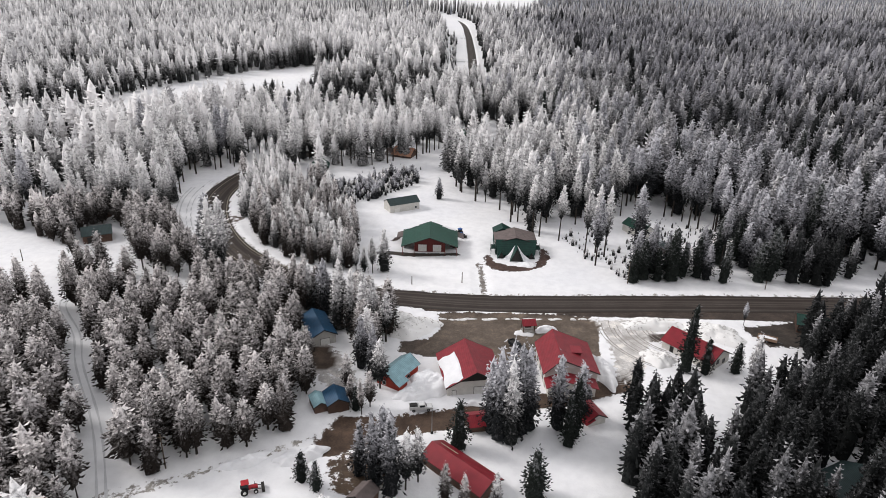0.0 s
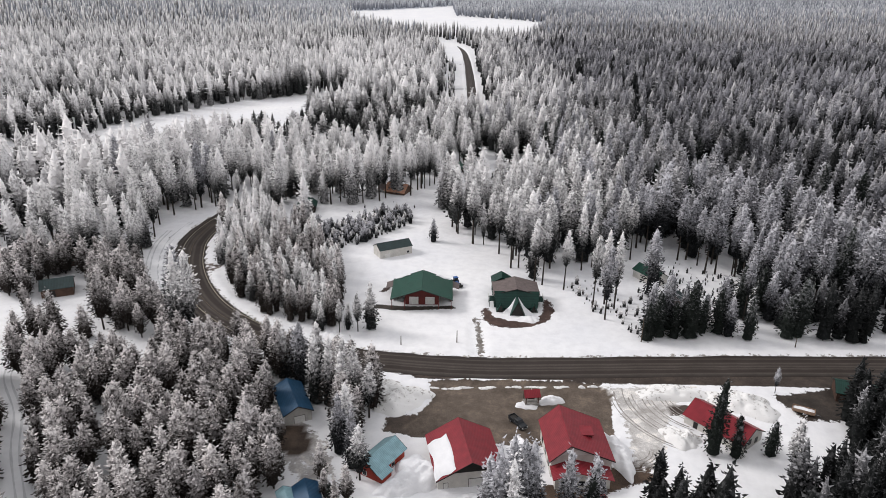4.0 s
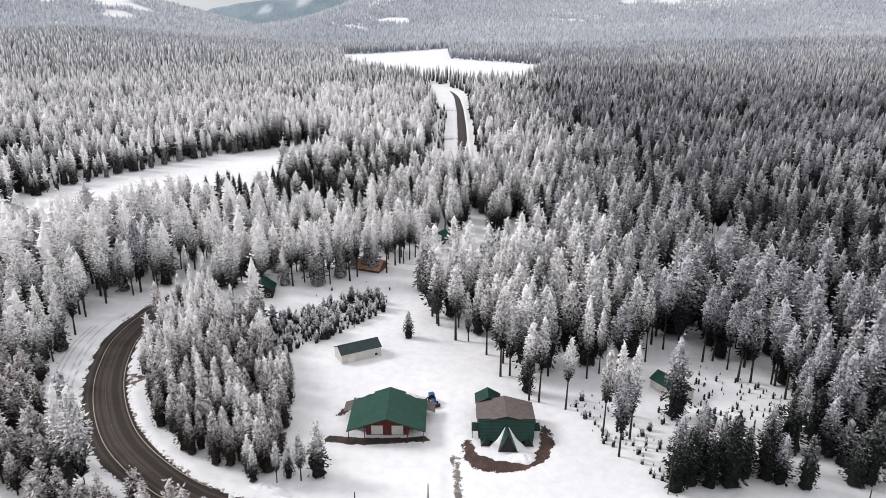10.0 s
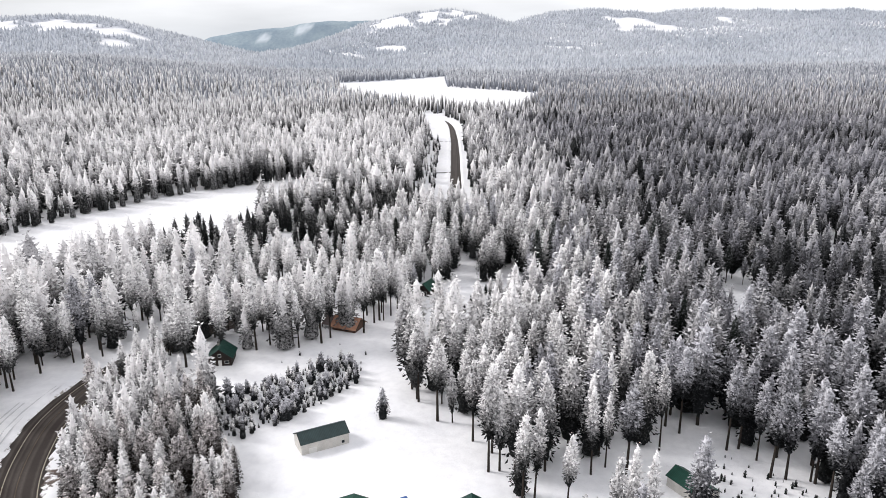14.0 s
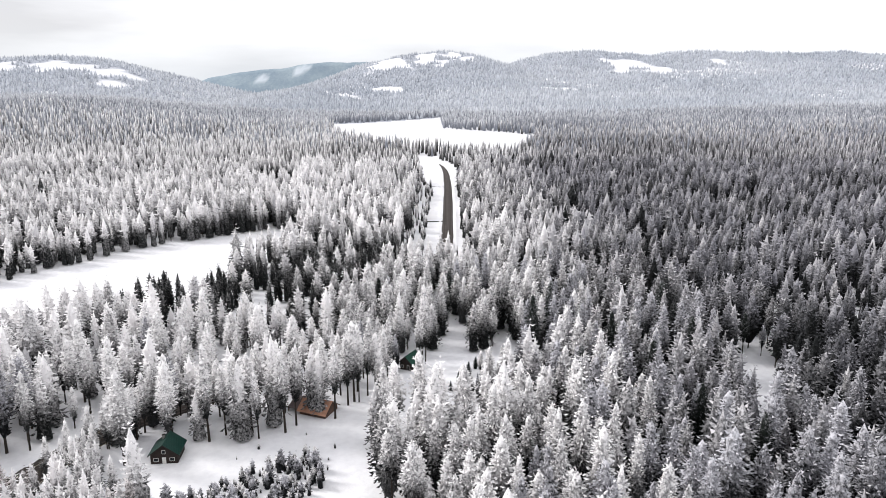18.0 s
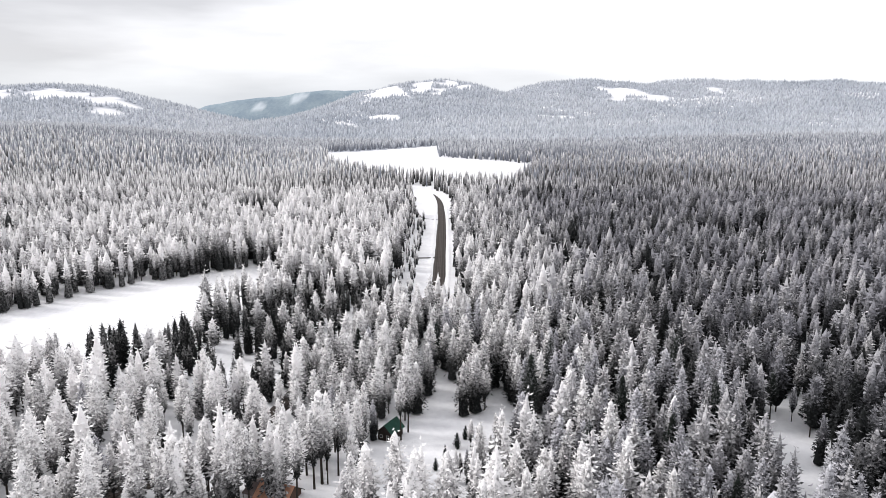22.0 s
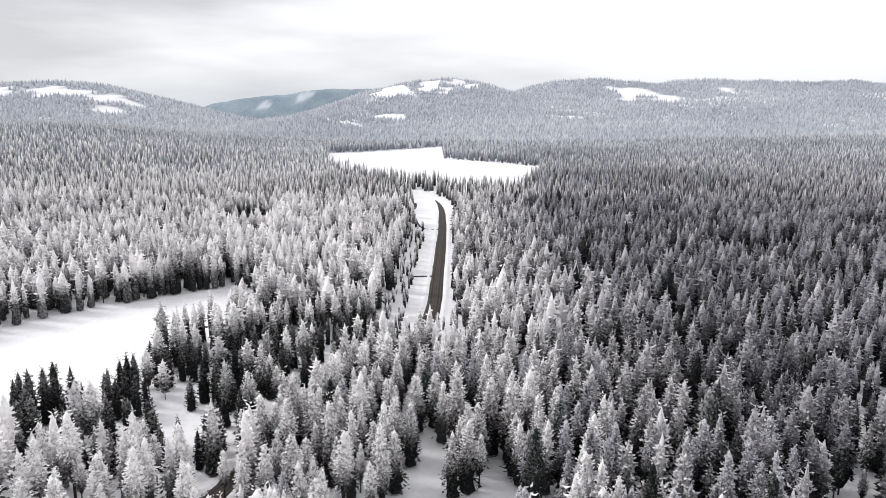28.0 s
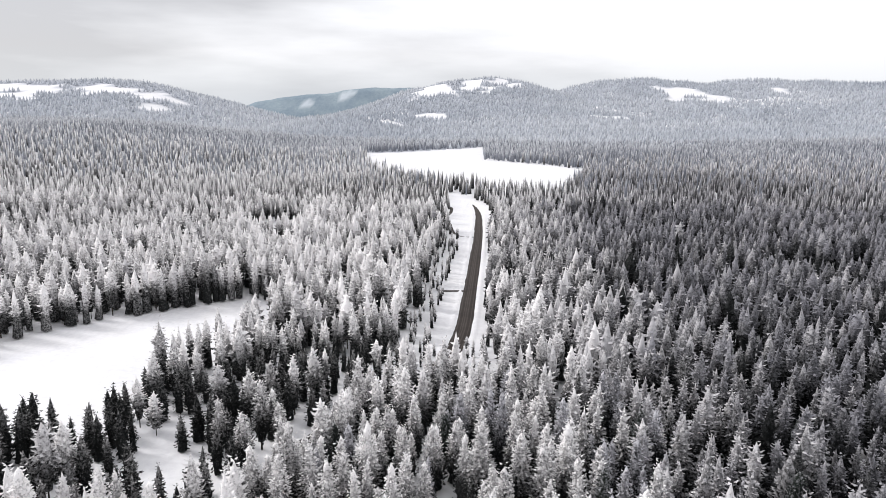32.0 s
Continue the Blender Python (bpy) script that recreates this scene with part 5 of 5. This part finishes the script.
# rusty-roofed cabin under tall pines
h = gable_house("rusty_cabin", pose(-21.5, 361.2, 0.3, 0, 0, -22), 11.5, 9.6, 1.3, 4.7, M["roof_orange"], M["wall_brown"], "brown cabin with rusty orange roof under tall pines", over=0.8, end=0.7)
part("porch_roof", prism([(-4.4, 1.7), (0.0, 3.4), (0.0, 3.55), (-4.4, 1.85)], -9.6, -5.7), M["roof_brown"], h)
part("porch_roof", prism([(4.0, 2.3), (0.0, 3.6), (0.0, 3.75), (4.0, 2.45)], -9.6, -5.7), M["roof_brown"], h)
for yy in (-4.2, 0.0, 3.6):
    part("post", box(-9.4, -9.2, yy - 0.09, yy + 0.09, -0.4, 2.3 if yy else 3.5), M["wall_brown"], h)
opening(h, "door", -5.05, 0.0, 0.0, 1.0, 2.0, "x", M["trim_dark"], M["trim_dark"], -1)
opening(h, "window", 1.5, -4.0, 0.5, 1.3, 0.8, "y", M["glass"], M["trim_dark"], -1)

# little green cabin deeper in the woods
h = gable_house("green_cabin", pose(8.2, 400.2, 0.3, 0, 0, 62), 8.4, 6.6, 2.5, 5.6, M["roof_green"], M["wall_log"], "tiny dark cabin with bright green metal roof among firs", over=0.6, end=0.5)
opening(h, "window", -3.7, 1.4, 0.9, 0.9, 1.0, "x", M["glass"], M["trim_white"], -1)
opening(h, "door", -3.7, -1.2, 0.0, 0.9, 2.0, "x", M["trim_dark"], M["trim_white"], -1)

# two sheds among the trees east of the clearing
h = gable_house("tool_shed", pose(77.4, 257.6, 0.3, 0, 0, -60), 11.6, 6.6, 2.7, 4.7, M["roof_green"], M["wall_white"], "pale shed with green roof beside a rimed fir", "shed", over=0.3, end=0.3)
opening(h, "door", -5.5, 0.0, 0.0, 1.6, 2.0, "x", M["trim_dark"], M["trim_dark"], -1)
gable_house("small_shed", pose(81.5, 239.6, 0.2, 0, 0, 62), 5.2, 4.6, 2.0, 3.2, M["roof_slate"], M["wall_brown"], "small slate-roofed shed behind dark firs", "shed", over=0.3, end=0.2)
gable_house("small_shed", pose(62.0, 322.0, 0.2, 0, 0, 62), 5.2, 4.6, 2.4, 4.4, M["roof_dark_green"], M["wall_brown"], "small dark-roofed hut deep between frosted trees", "shed", over=0.3, end=0.2)

# red-roofed garage south of the road
GA = pose(7.9, 153.6, 0.0, 0, 0, 100)
h = gable_house("workshop", GA, 16.5, 15.6, 2.9, 7.0, M["roof_red"], M["wall_white"], "white workshop garage with red metal roof half under snow", over=0.5, end=0.6)
for yy in (-0.9, -4.4):
    opening(h, "garage_door", -7.65, yy, 0.0, 2.9, 2.5, "x", M["trim_white"], M["trim_dark"], -1, "white sectional garage door")
opening(h, "door", -7.65, 5.6, 0.0, 0.95, 2.0, "x", M["trim_white"], M["trim_dark"], -1)
part("gable_board", prism([(-4.6, 4.4), (4.6, 4.4), (0, 6.7)], -7.72, -7.66), M["trim_dark"], h)
snow_on_roof(GA, 16, 7.7, 3.1, 3.2, 5.5, -7.9, 4.6, 0.45, "thick slab of snow sliding off a red roof")

# the lodge: long right-hand slope, porch wing below
GB = pose(33.3, 157.2, 0.0, 0, 0, 92)
h = gable_house("lodge", GB, 15.6, 14.6, 4.5, 8.7, M["roof_red"], M["wall_white"], "large white lodge with red metal saltbox roof", over=0.6, end=0.7, skew=2.7)
part("porch_roof", slab((7.0, 2.9), (2.2, 4.9), -11.8, -6.9, 0.15), M["roof_red"], h)
part("porch_roof", slab((-6.3, 2.7), (2.2, 4.9), -11.8, -6.9, 0.15), M["roof_red"], h)
part("porch_wall", prism([(6.4, -0.3), (-5.6, -0.3), (-5.6, 2.75), (2.2, 4.75), (6.4, 3.0)], -10.9, -7.0), M["wall_white"], h)
for yy in (4.4, 0.6, -1.9):
    opening(h, "window", -10.9, yy, 1.0, 1.2, 1.0, "x", M["glass"], M["trim_dark"], -1)
opening(h, "door", -10.9, -4.2, 0.0, 1.0, 2.0, "x", M["trim_dark"], M["trim_white"], -1)
part("gable_board", prism([(-3.0, 6.1), (5.0, 6.1), (2.7, 8.3)], -7.2, -7.12), M["trim_white"], h)
d = part("dormer", prism([(-3.4, 5.7), (-0.6, 7.0), (-3.4, 7.1)], -1.5, 1.5), M["wall_red"], h)
part("dormer_roof", prism([(-3.7, 7.05), (-0.3, 7.25), (-0.3, 7.4), (-3.7, 7.2)], -1.8, 1.8), M["roof_red"], d)
for xx in (-4.0, 0.0, 4.0):
    opening(h, "window", xx, 6.7, 1.2, 1.2, 1.2, "y", M["glass"], M["trim_dark"], 1)

# teal-roofed cabin
GC = pose(-10.9, 152.7, 0.0, 0, 0, 57)
h = gable_house("teal_cabin", GC, 11.0, 6.6, 2.7, 4.9, M["roof_teal"], M["wall_bright_red"], "red cabin with pale teal metal roof banked with snow", over=0.5, end=0.4)
part("porch_roof", prism([(-4.6, 2.0), (-3.0, 2.75), (-3.0, 2.89), (-4.6, 2.14)], -5.4, -1.4), M["roof_teal"], h)
part("porch_wall", prism([(-4.3, -0.3), (-2.7, -0.3), (-2.7, 2.6), (-4.3, 2.05)], -5.1, -1.7), M["wall_bright_red"], h)
opening(h, "window", 0.8, -2.8, 0.9, 1.2, 1.0, "y", M["glass"], M["trim_white"], -1)
opening(h, "window", -5.1, 0.5, 0.9, 1.1, 1.1, "x", M["glass"], M["trim_white"], -1)

# long red-roofed white house by the road
h = gable_house("cottage", pose(71.0, 167.3, 0.1, 0, 0, -51.5), 16.2, 9.8, 2.6, 5.4, M["roof_red"], M["wall_white"], "white cottage with long red metal roof deep in snow", over=0.5, end=0.4)
opening(h, "window", 7.7, -1.2, 1.6, 1.1, 1.2, "x", M["glass"], M["trim_dark"], 1)
opening(h, "window", 7.7, 1.8, 0.9, 1.0, 1.2, "x", M["glass"], M["trim_dark"], 1)
opening(h, "door", -4.5, -4.4, 0.0, 1.0, 2.0, "y", M["trim_dark"], M["trim_dark"], -1)

# low red outbuildings and roofs between the firs
h = gable_house("woodshed", pose(10.6, 134.0, 0.0, 0, 0, 12), 8.6, 6.0, 2.0, 3.3, M["roof_red"], M["wall_brown"], "low brown woodshed with red metal roof beside firs", "shed", over=0.5, end=0.3)
h = gable_house("bunkhouse", pose(5.0, 116.6, 0.0, 0, 0, -44), 17.5, 7.4, 2.4, 4.2, M["roof_red"], M["wall_brown"], "long bunkhouse with red metal roof among firs", over=0.5, end=0.4)
part("string_of_lights", box(-7.6, -2.4, 1.55, 1.70, 3.62, 3.70), M["line"], h, "worn yellow strip along a roof edge")
h = gable_house("stepped_shed", pose(36.0, 138.2, 0.0, 0, 0, -68), 8.2, 5.4, 2.0, 3.4, M["roof_red"], M["wall_white"], "small white shed with stepped red roofs", "shed", over=0.4, end=0.3)
part("lower_roof", prism([(-3.4, 1.5), (-1.0, 2.5), (-1.0, 2.62), (-3.4, 1.62)], -3.0, 4.6), M["roof_red"], h)
h = gable_house("blue_cabin", pose(-35.2, 174.2, 0.0, 0, 0, -66), 14.0, 7.6, 3.0, 5.0, M["roof_blue"], M["wall_white"], "pale cabin with blue metal roof hidden by pines", over=0.5, end=0.4)
opening(h, "garage_door", 6.6, 0.2, 0.0, 2.6, 2.2, "x", M["trim_white"], M["trim_dark"], 1)
gable_house("blue_shed", pose(-25.0, 140.2, 0.0, 0, 0, -70), 6.6, 5.6, 2.6, 4.2, M["roof_blue"], M["wall_brown"], "shed with deep blue metal roof beside pines", "shed", over=0.3, end=0.3)
gable_house("teal_shed", pose(-29.2, 139.4, 0.0, 0, 0, -65), 5.6, 3.6, 2.2, 3.2, M["roof_teal"], M["wall_brown"], "narrow shed with teal roof under pines", "shed", over=0.2, end=0.2)
h = gable_house("barn", pose(-129.5, 240.0, 0.2, 0, 0, 25), 10.5, 9.0, 3.0, 5.2, M["roof_slate"], M["wall_brown"], "brown barn with dark slate roof at a snowfield's edge", "barn", over=0.4, end=0.4)
opening(h, "door", -2.0, -4.1, 0.0, 2.6, 2.4, "y", M["trim_dark"], M["trim_dark"], -1)
gable_house("small_barn", pose(-139.0, 262.0, 0.2, 0, 0, 40), 9.0, 6.0, 2.6, 4.4, M["roof_dark_green"], M["wall_brown"], "small barn with green roof half hidden in trees", "barn", over=0.4, end=0.4)
h = gable_house("dark_house", pose(84.0, 114.5, 0.0, 0, 0, 28), 13.0, 8.0, 2.8, 4.8, M["roof_slate"], M["wall_brown"], "dark-roofed house in deep shade of firs", over=0.5, end=0.5)
part("lower_roof", slab((-6.2, 1.9), (-3.6, 3.0), -5.0, -1.0, 0.14), M["trim_white"], h, "pale lean-to roof")
gable_house("brown_shed", pose(-14.8, 108.6, 0.0, 0, 0, 60), 5.5, 4.6, 2.1, 3.5, M["roof_brown"], M["wall_brown"], "little brown shed beside rimed firs", "shed", over=0.3, end=0.3)
gable_house("green_roadside_house", pose(112.0, 183.0, 0.1, 0, 0, -20), 11.0, 8.0, 2.6, 4.4, M["roof_dark_green"], M["wall_brown"], "dark green-roofed house hidden behind firs by the road", over=0.4, end=0.4)

# ---- sign shelter on its snow mound ----
s = thing("sign_shelter", pose(25.6, 178.3, 0.5, 0, 0, 8), "small red-roofed wooden sign shelter on a snow mound", "shelter")
for xx in (-1.6, 1.6):
    for yy in (-1.2, 1.2):
        part("post", box(xx - 0.12, xx + 0.12, yy - 0.12, yy + 0.12, -0.6, 2.6), M["wall_brown"], s)
part("sign_board", box(-1.4, 1.4, 0.0, 0.12, 0.5, 1.9), M["trim_white"], s, "white board")
part("sign_mark", box(-0.9, 0.9, -0.03, 0.0, 0.9, 1.5), M["trim_dark"], s, "dark bars of unreadable lettering")
for q in (-1, 1):
    part("roof_slope", prism([(q * 1.9, 2.4), (0, 3.7), (0, 3.82), (q * 1.9, 2.52)], -2.1, 2.1), M["roof_red"], s)
part("finial", tube((0, 0, 3.75), (0, 0, 4.5), 0.12, 0.03), M["trim_white"], s)
part("stone_base", box(-1.8, 1.8, -1.4, 1.4, -0.7, 0.3, 0.1), M["stone"], s)


# ---- vehicles ----
def pickup(m, paint, label, load=True):
    c = thing("pickup_truck", m, label, "truck", "parked trucks")
    sec = [(-2.75, 0.5), (2.75, 0.5), (2.8, 0.95), (2.6, 1.12), (1.35, 1.2), (-2.7, 1.22), (-2.8, 0.9)]
    bm = bmesh.new()
    a = [bm.verts.new((x, -0.95, z)) for x, z in sec]
    b = [bm.verts.new((x, 0.95, z)) for x, z in sec]
    bm.faces.new(a), bm.faces.new(b[::-1])
    for k in range(len(a)):
        bm.faces.new((a[k], b[k], b[(k + 1) % len(a)], a[(k + 1) % len(a)]))
    bmesh.ops.bevel(bm, geom=list(bm.edges), offset=0.06, segments=1, affect="EDGES")
    body = part("body", bm, paint, c)
    bm = bmesh.new()
    lo = [bm.verts.new(p) for p in ((-0.55, -0.9, 1.15), (1.5, -0.9, 1.15), (1.5, 0.9, 1.15), (-0.55, 0.9, 1.15))]
    hi = [bm.verts.new(p) for p in ((-0.4, -0.75, 1.85), (0.85, -0.75, 1.85), (0.85, 0.75, 1.85), (-0.4, 0.75, 1.85))]
    bm.faces.new(lo[::-1]), bm.faces.new(hi)
    for k in range(4):
        bm.faces.new((lo[k], lo[(k + 1) % 4], hi[(k + 1) % 4], hi[k]))
    bmesh.ops.bevel(bm, geom=list(bm.edges), offset=0.05, segments=1, affect="EDGES")
    cab = part("cab", bm, paint, c)
    part("windscreen", prism([(-0.68, 0), (0.68, 0), (0.62, 0.02), (-0.62, 0.02)], 0, 0.72), M["glass"], cab).matrix_local = pose(1.46, 0, 1.24, 0, -137, 0)
    for q in (-1, 1):
        part("side_window", prism([(q * 0.885, 1.25), (q * 0.80, 1.72), (q * 0.82, 1.72), (q * 0.905, 1.25)], -0.25, 0.95), M["glass"], cab)
        for xx in (-1.75, 1.8):
            w = part("wheel", tube((xx, q * 0.75, 0.4), (xx, q * 0.99, 0.4), 0.4, 0.4, 14), M["rubber"], c)
            part("rim", tube((xx, q * 0.97, 0.4), (xx, q * 1.0, 0.4), 0.24, 0.22, 10), M["steel"], w)
        part("headlight", box(2.74, 2.82, q * 0.7 - 0.16, q * 0.7 + 0.16, 0.82, 0.98), M["trim_white"], c)
    part("bed_floor", box(-2.65, -0.7, -0.8, 0.8, 1.2, 1.24), M["trim_dark"], c)
    for q in (-1, 1):
        part("bed_side", box(-2.75, -0.6, q * 0.9 - 0.07, q * 0.9 + 0.05, 1.15, 1.5), paint, c)
    part("tailgate", box(-2.8, -2.7, -0.85, 0.85, 1.15, 1.5), paint, c)
    part("bumper", box(2.78, 2.92, -0.9, 0.9, 0.45, 0.68, 0.03), M["steel"], c)
    if load:
        part("load", box(-2.5, -0.9, -0.7, 0.7, 1.24, 1.75, 0.15), M["trim_dark"], c, "dark load in the bed")
    return c


pickup(place(-4.4, 138.9, 8, 0.03), M["paint_white"], "white pickup truck with loaded bed on a muddy track")
pickup(place(21.4, 169.0, -58, 0.08), M["paint_dark"], "dark pickup truck parked on the wet gravel lot", False)


def tractor(m, paint, label, name="tractor"):
    c = thing(name, m, label, "tractor")
    part("hood", box(0.1, 2.0, -0.42, 0.42, 0.75, 1.45, 0.12), paint, c)
    cab = part("cab", box(-1.2, 0.15, -0.7, 0.7, 0.9, 2.5, 0.1), M["glass"], c, "dark glazed cab")
    part("cab_roof", box(-1.3, 0.3, -0.8, 0.8, 2.5, 2.65, 0.06), paint, cab)
    for q in (-1, 1):
        for xx, r, w in ((-0.75, 0.75, 0.4), (1.5, 0.48, 0.28)):
            k = part("wheel", tube((xx, q * 0.75, r), (xx, q * (0.75 + w), r), r, r, 16), M["rubber"], c)
            part("rim", tube((xx, q * (0.74 + w), r), (xx, q * (0.77 + w), r), r * 0.5, r * 0.45, 10), M["trim_white"], k)
        part("loader_arm", tube((0.6, q * 0.55, 1.2), (2.7, q * 0.55, 0.7), 0.08, 0.08, 6), M["trim_dark"], c)
    part("bucket", prism([(-1.1, 0.1), (1.1, 0.1), (1.1, 0.9), (-1.1, 0.9)], 2.7, 3.3), M["trim_dark"], c, "dark steel loader bucket")
    part("exhaust", tube((1.4, 0.25, 1.4), (1.4, 0.25, 2.2), 0.05, 0.05, 6), M["trim_dark"], c)
    return c


tractor(place(6.8, 251.2, -65, 0.1), M["paint_blue"], "blue tractor with front loader parked beside a garage")
tractor(place(-38.6, 110.4, 20, 0.05), M["paint_red"], "red snow machine standing on packed snow", "snow_tractor")


# ---- poles ----
def utility_pole(x, y, h, label, arm=True):
    p = thing("utility_pole", place(x, y, 8), label, "pole", "roadside poles")
    part("shaft", tube((0, 0, -0.4), (0, 0, h), 0.17, 0.11, 8), M["pole_wood"], p)
    if arm:
        part("crossarm", box(-1.1, 1.1, -0.06, 0.06, h - 0.9, h - 0.75), M["pole_wood"], p)
        for xx in (-1.0, 0.0, 1.0):
            part("insulator", tube((xx, 0, h - 0.75), (xx, 0, h - 0.5), 0.05, 0.04, 6), M["trim_white"], p)
    return p


utility_pole(62.6, 211.3, 8.0, "slim dark wooden pole on the snowy verge", False)
utility_pole(108.2, 209.2, 3.2, "short dark post on the snowy verge", False)
utility_pole(6.7, 209.1, 4.0, "thin dark post in front of a snowbank", False)
utility_pole(-10.0, 207.6, 3.0, "thin pale marker post in the snow", False)
utility_pole(85.1, 159.2, 11.0, "weathered utility pole with a crossarm among firs")
utility_pole(-58.0, 117.0, 9.0, "weathered utility pole with a crossarm beside pines")
utility_pole(-146.0, 219.0, 4.5, "thin marker post on an open snowfield", False)
l = thing("yard_lamp", place(-1.5, 130.2), "tall slim steel yard lamp on a round base", "street lamp")
part("pole", tube((0, 0, 0), (0, 0, 6.5), 0.09, 0.06, 8), M["steel"], l)
part("base", tube((0, 0, -0.2), (0, 0, 0.5), 0.35, 0.28, 10), M["trim_dark"], l)
part("arm", tube((0, 0, 6.3), (1.2, 0, 6.6), 0.05, 0.04, 6), M["steel"], l)
part("lamp_head", box(1.0, 1.6, -0.13, 0.13, 6.5, 6.68, 0.04), M["trim_dark"], l)

# ---- trailer by the cottage ----
tr = thing("utility_trailer", place(94.6, 175.2, -28, 0.05), "tan wooden utility trailer heaped with snow beside a muddy drive", "trailer")
part("bed", box(-2.6, 2.6, -1.0, 1.0, 0.55, 0.67, 0.02), M["wall_tan"], tr)
for q in (-1, 1):
    part("side_board", box(-2.6, 2.6, q * 1.0 - 0.04, q * 1.0 + 0.04, 0.67, 1.45, 0.02), M["wall_tan"], tr)
    part("end_board", box(q * 2.6 - 0.04, q * 2.6 + 0.04, -0.96, 0.96, 0.67, 1.45, 0.02), M["wall_tan"], tr)
    w = part("wheel", tube((0, q * 1.06, 0.36), (0, q * 1.26, 0.36), 0.36, 0.36, 14), M["rubber"], tr)
    part("rim", tube((0, q * 1.25, 0.36), (0, q * 1.28, 0.36), 0.2, 0.18, 10), M["steel"], w)
part("drawbar", tube((2.6, 0, 0.5), (4.0, 0, 0.45), 0.06, 0.05, 6), M["steel"], tr)
bm = bmesh.new()
bmesh.ops.create_grid(bm, x_segments=16, y_segments=8, size=1.0)
for v in bm.verts:
    e = min(1.0, 4 * min(1 - abs(v.co.x), 1 - abs(v.co.y)))
    v.co = Vector((v.co.x * 2.5, v.co.y * 0.92, 1.0 + 0.32 * math.sqrt(max(0, e)) + 0.07 * math.sin(5 * v.co.x + 3 * v.co.y)))
part("snow_load", bm, M["snow"], tr, "rounded white heap of snow")

# ---- ruts and tracks in the snow ----
for k in range(11):
    tyre_track(arc(71.5 + 0.4 * (k % 3), 181.0 - 0.7 * (k % 2), 9.5 + 1.55 * k, 168 + 3 * (k % 4), 236 + 5 * (k % 3)), 0.11 + 0.05 * (k % 2), M["rut"], "thin dirty rut curving through trampled snow")
for k in range(5):
    tyre_track(arc(46.5, 160.5, 5.0 + 0.8 * k, -95, -15), 0.14, M["rut"], "thin dirty rut curving through trampled snow")
for o in (-0.9, 0.9):
    tyre_track(TRAIL + np.array([o, 0.15 * o]), 0.24, M["packed"], "packed wheel track along a snowy trail")
for o, y0, y1 in ((9.0, 236, 322), (10.7, 236, 322), (13.5, 262, 306), (15.1, 262, 306)):
    b = ROAD_LINE[(ROAD_LINE[:, 1] > y0) & (ROAD_LINE[:, 1] < y1) & (ROAD_LINE[:, 0] < -60)]
    g = np.gradient(b, axis=0)
    g /= np.linalg.norm(g, axis=1, keepdims=True)
    tyre_track(smooth_line((b - o * np.stack([g[:, 1], -g[:, 0]], 1))[::3].tolist(), 1.5), 0.26, M["packed"], "packed wheel track on the snowy verge")

# ---- ploughed heaps ----
_q = random.Random(17)
for k in range(15):
    x = -0.5 + 47 * k / 14 + _q.uniform(-1, 1)
    mound(x, 184.6 + 0.045 * x + _q.uniform(-0.3, 0.3), _q.uniform(0.9, 2.6), _q.uniform(0.4, 0.7), _q.uniform(0.2, 0.45), _q.uniform(-8, 8), "low lump of dirty snow at a gravel lot's edge", 60 + k, mat=M["rough_snow"])
for k, (x, y, rx, ry, hh, a) in enumerate([
        (-8.5, 178.5, 8.5, 6.5, 2.3, 20), (-14.0, 184.5, 6.0, 4.5, 1.6, 10), (31.0, 179.5, 3.6, 2.0, 1.5, 10), (24.6, 177.6, 3.0, 2.2, 0.7, 0), (-2.5, 149.0, 6.5, 6.0, 2.6, 60),
        (-6.0, 145.5, 6.0, 3.0, 2.0, 30), (43.5, 158.0, 3.0, 8.5, 2.2, 10), (22.0, 156.0, 3.0, 8.0, 2.2, 6), (64.0, 183.0, 10.0, 4.0, 1.9, -5), (80.0, 179.0, 10.0, 6.0, 2.0, -25),
        (60.0, 164.0, 5.0, 4.0, 1.8, -45), (-42.0, 119.5, 6.0, 2.2, 1.3, 28), (-30.0, 121.5, 6.0, 3.0, 1.4, 25), (-31.0, 212.0, 6.0, 2.2, 1.2, -20), (-120.0, 285.0, 3.0, 9.0, 1.3, 5),
        (-105.0, 247.0, 3.0, 7.0, 1.4, 35), (12.0, 143.5, 7.0, 2.0, 1.0, 10), (30.0, 224.8, 4.0, 2.6, 0.9, 0)]):
    mound(x, y, rx, ry, hh, a, "heap of white snow ploughed up beside bare ground", k + 1, mat=M["rough_snow"] if k in (0, 1, 8, 9, 10, 14, 15) else None)
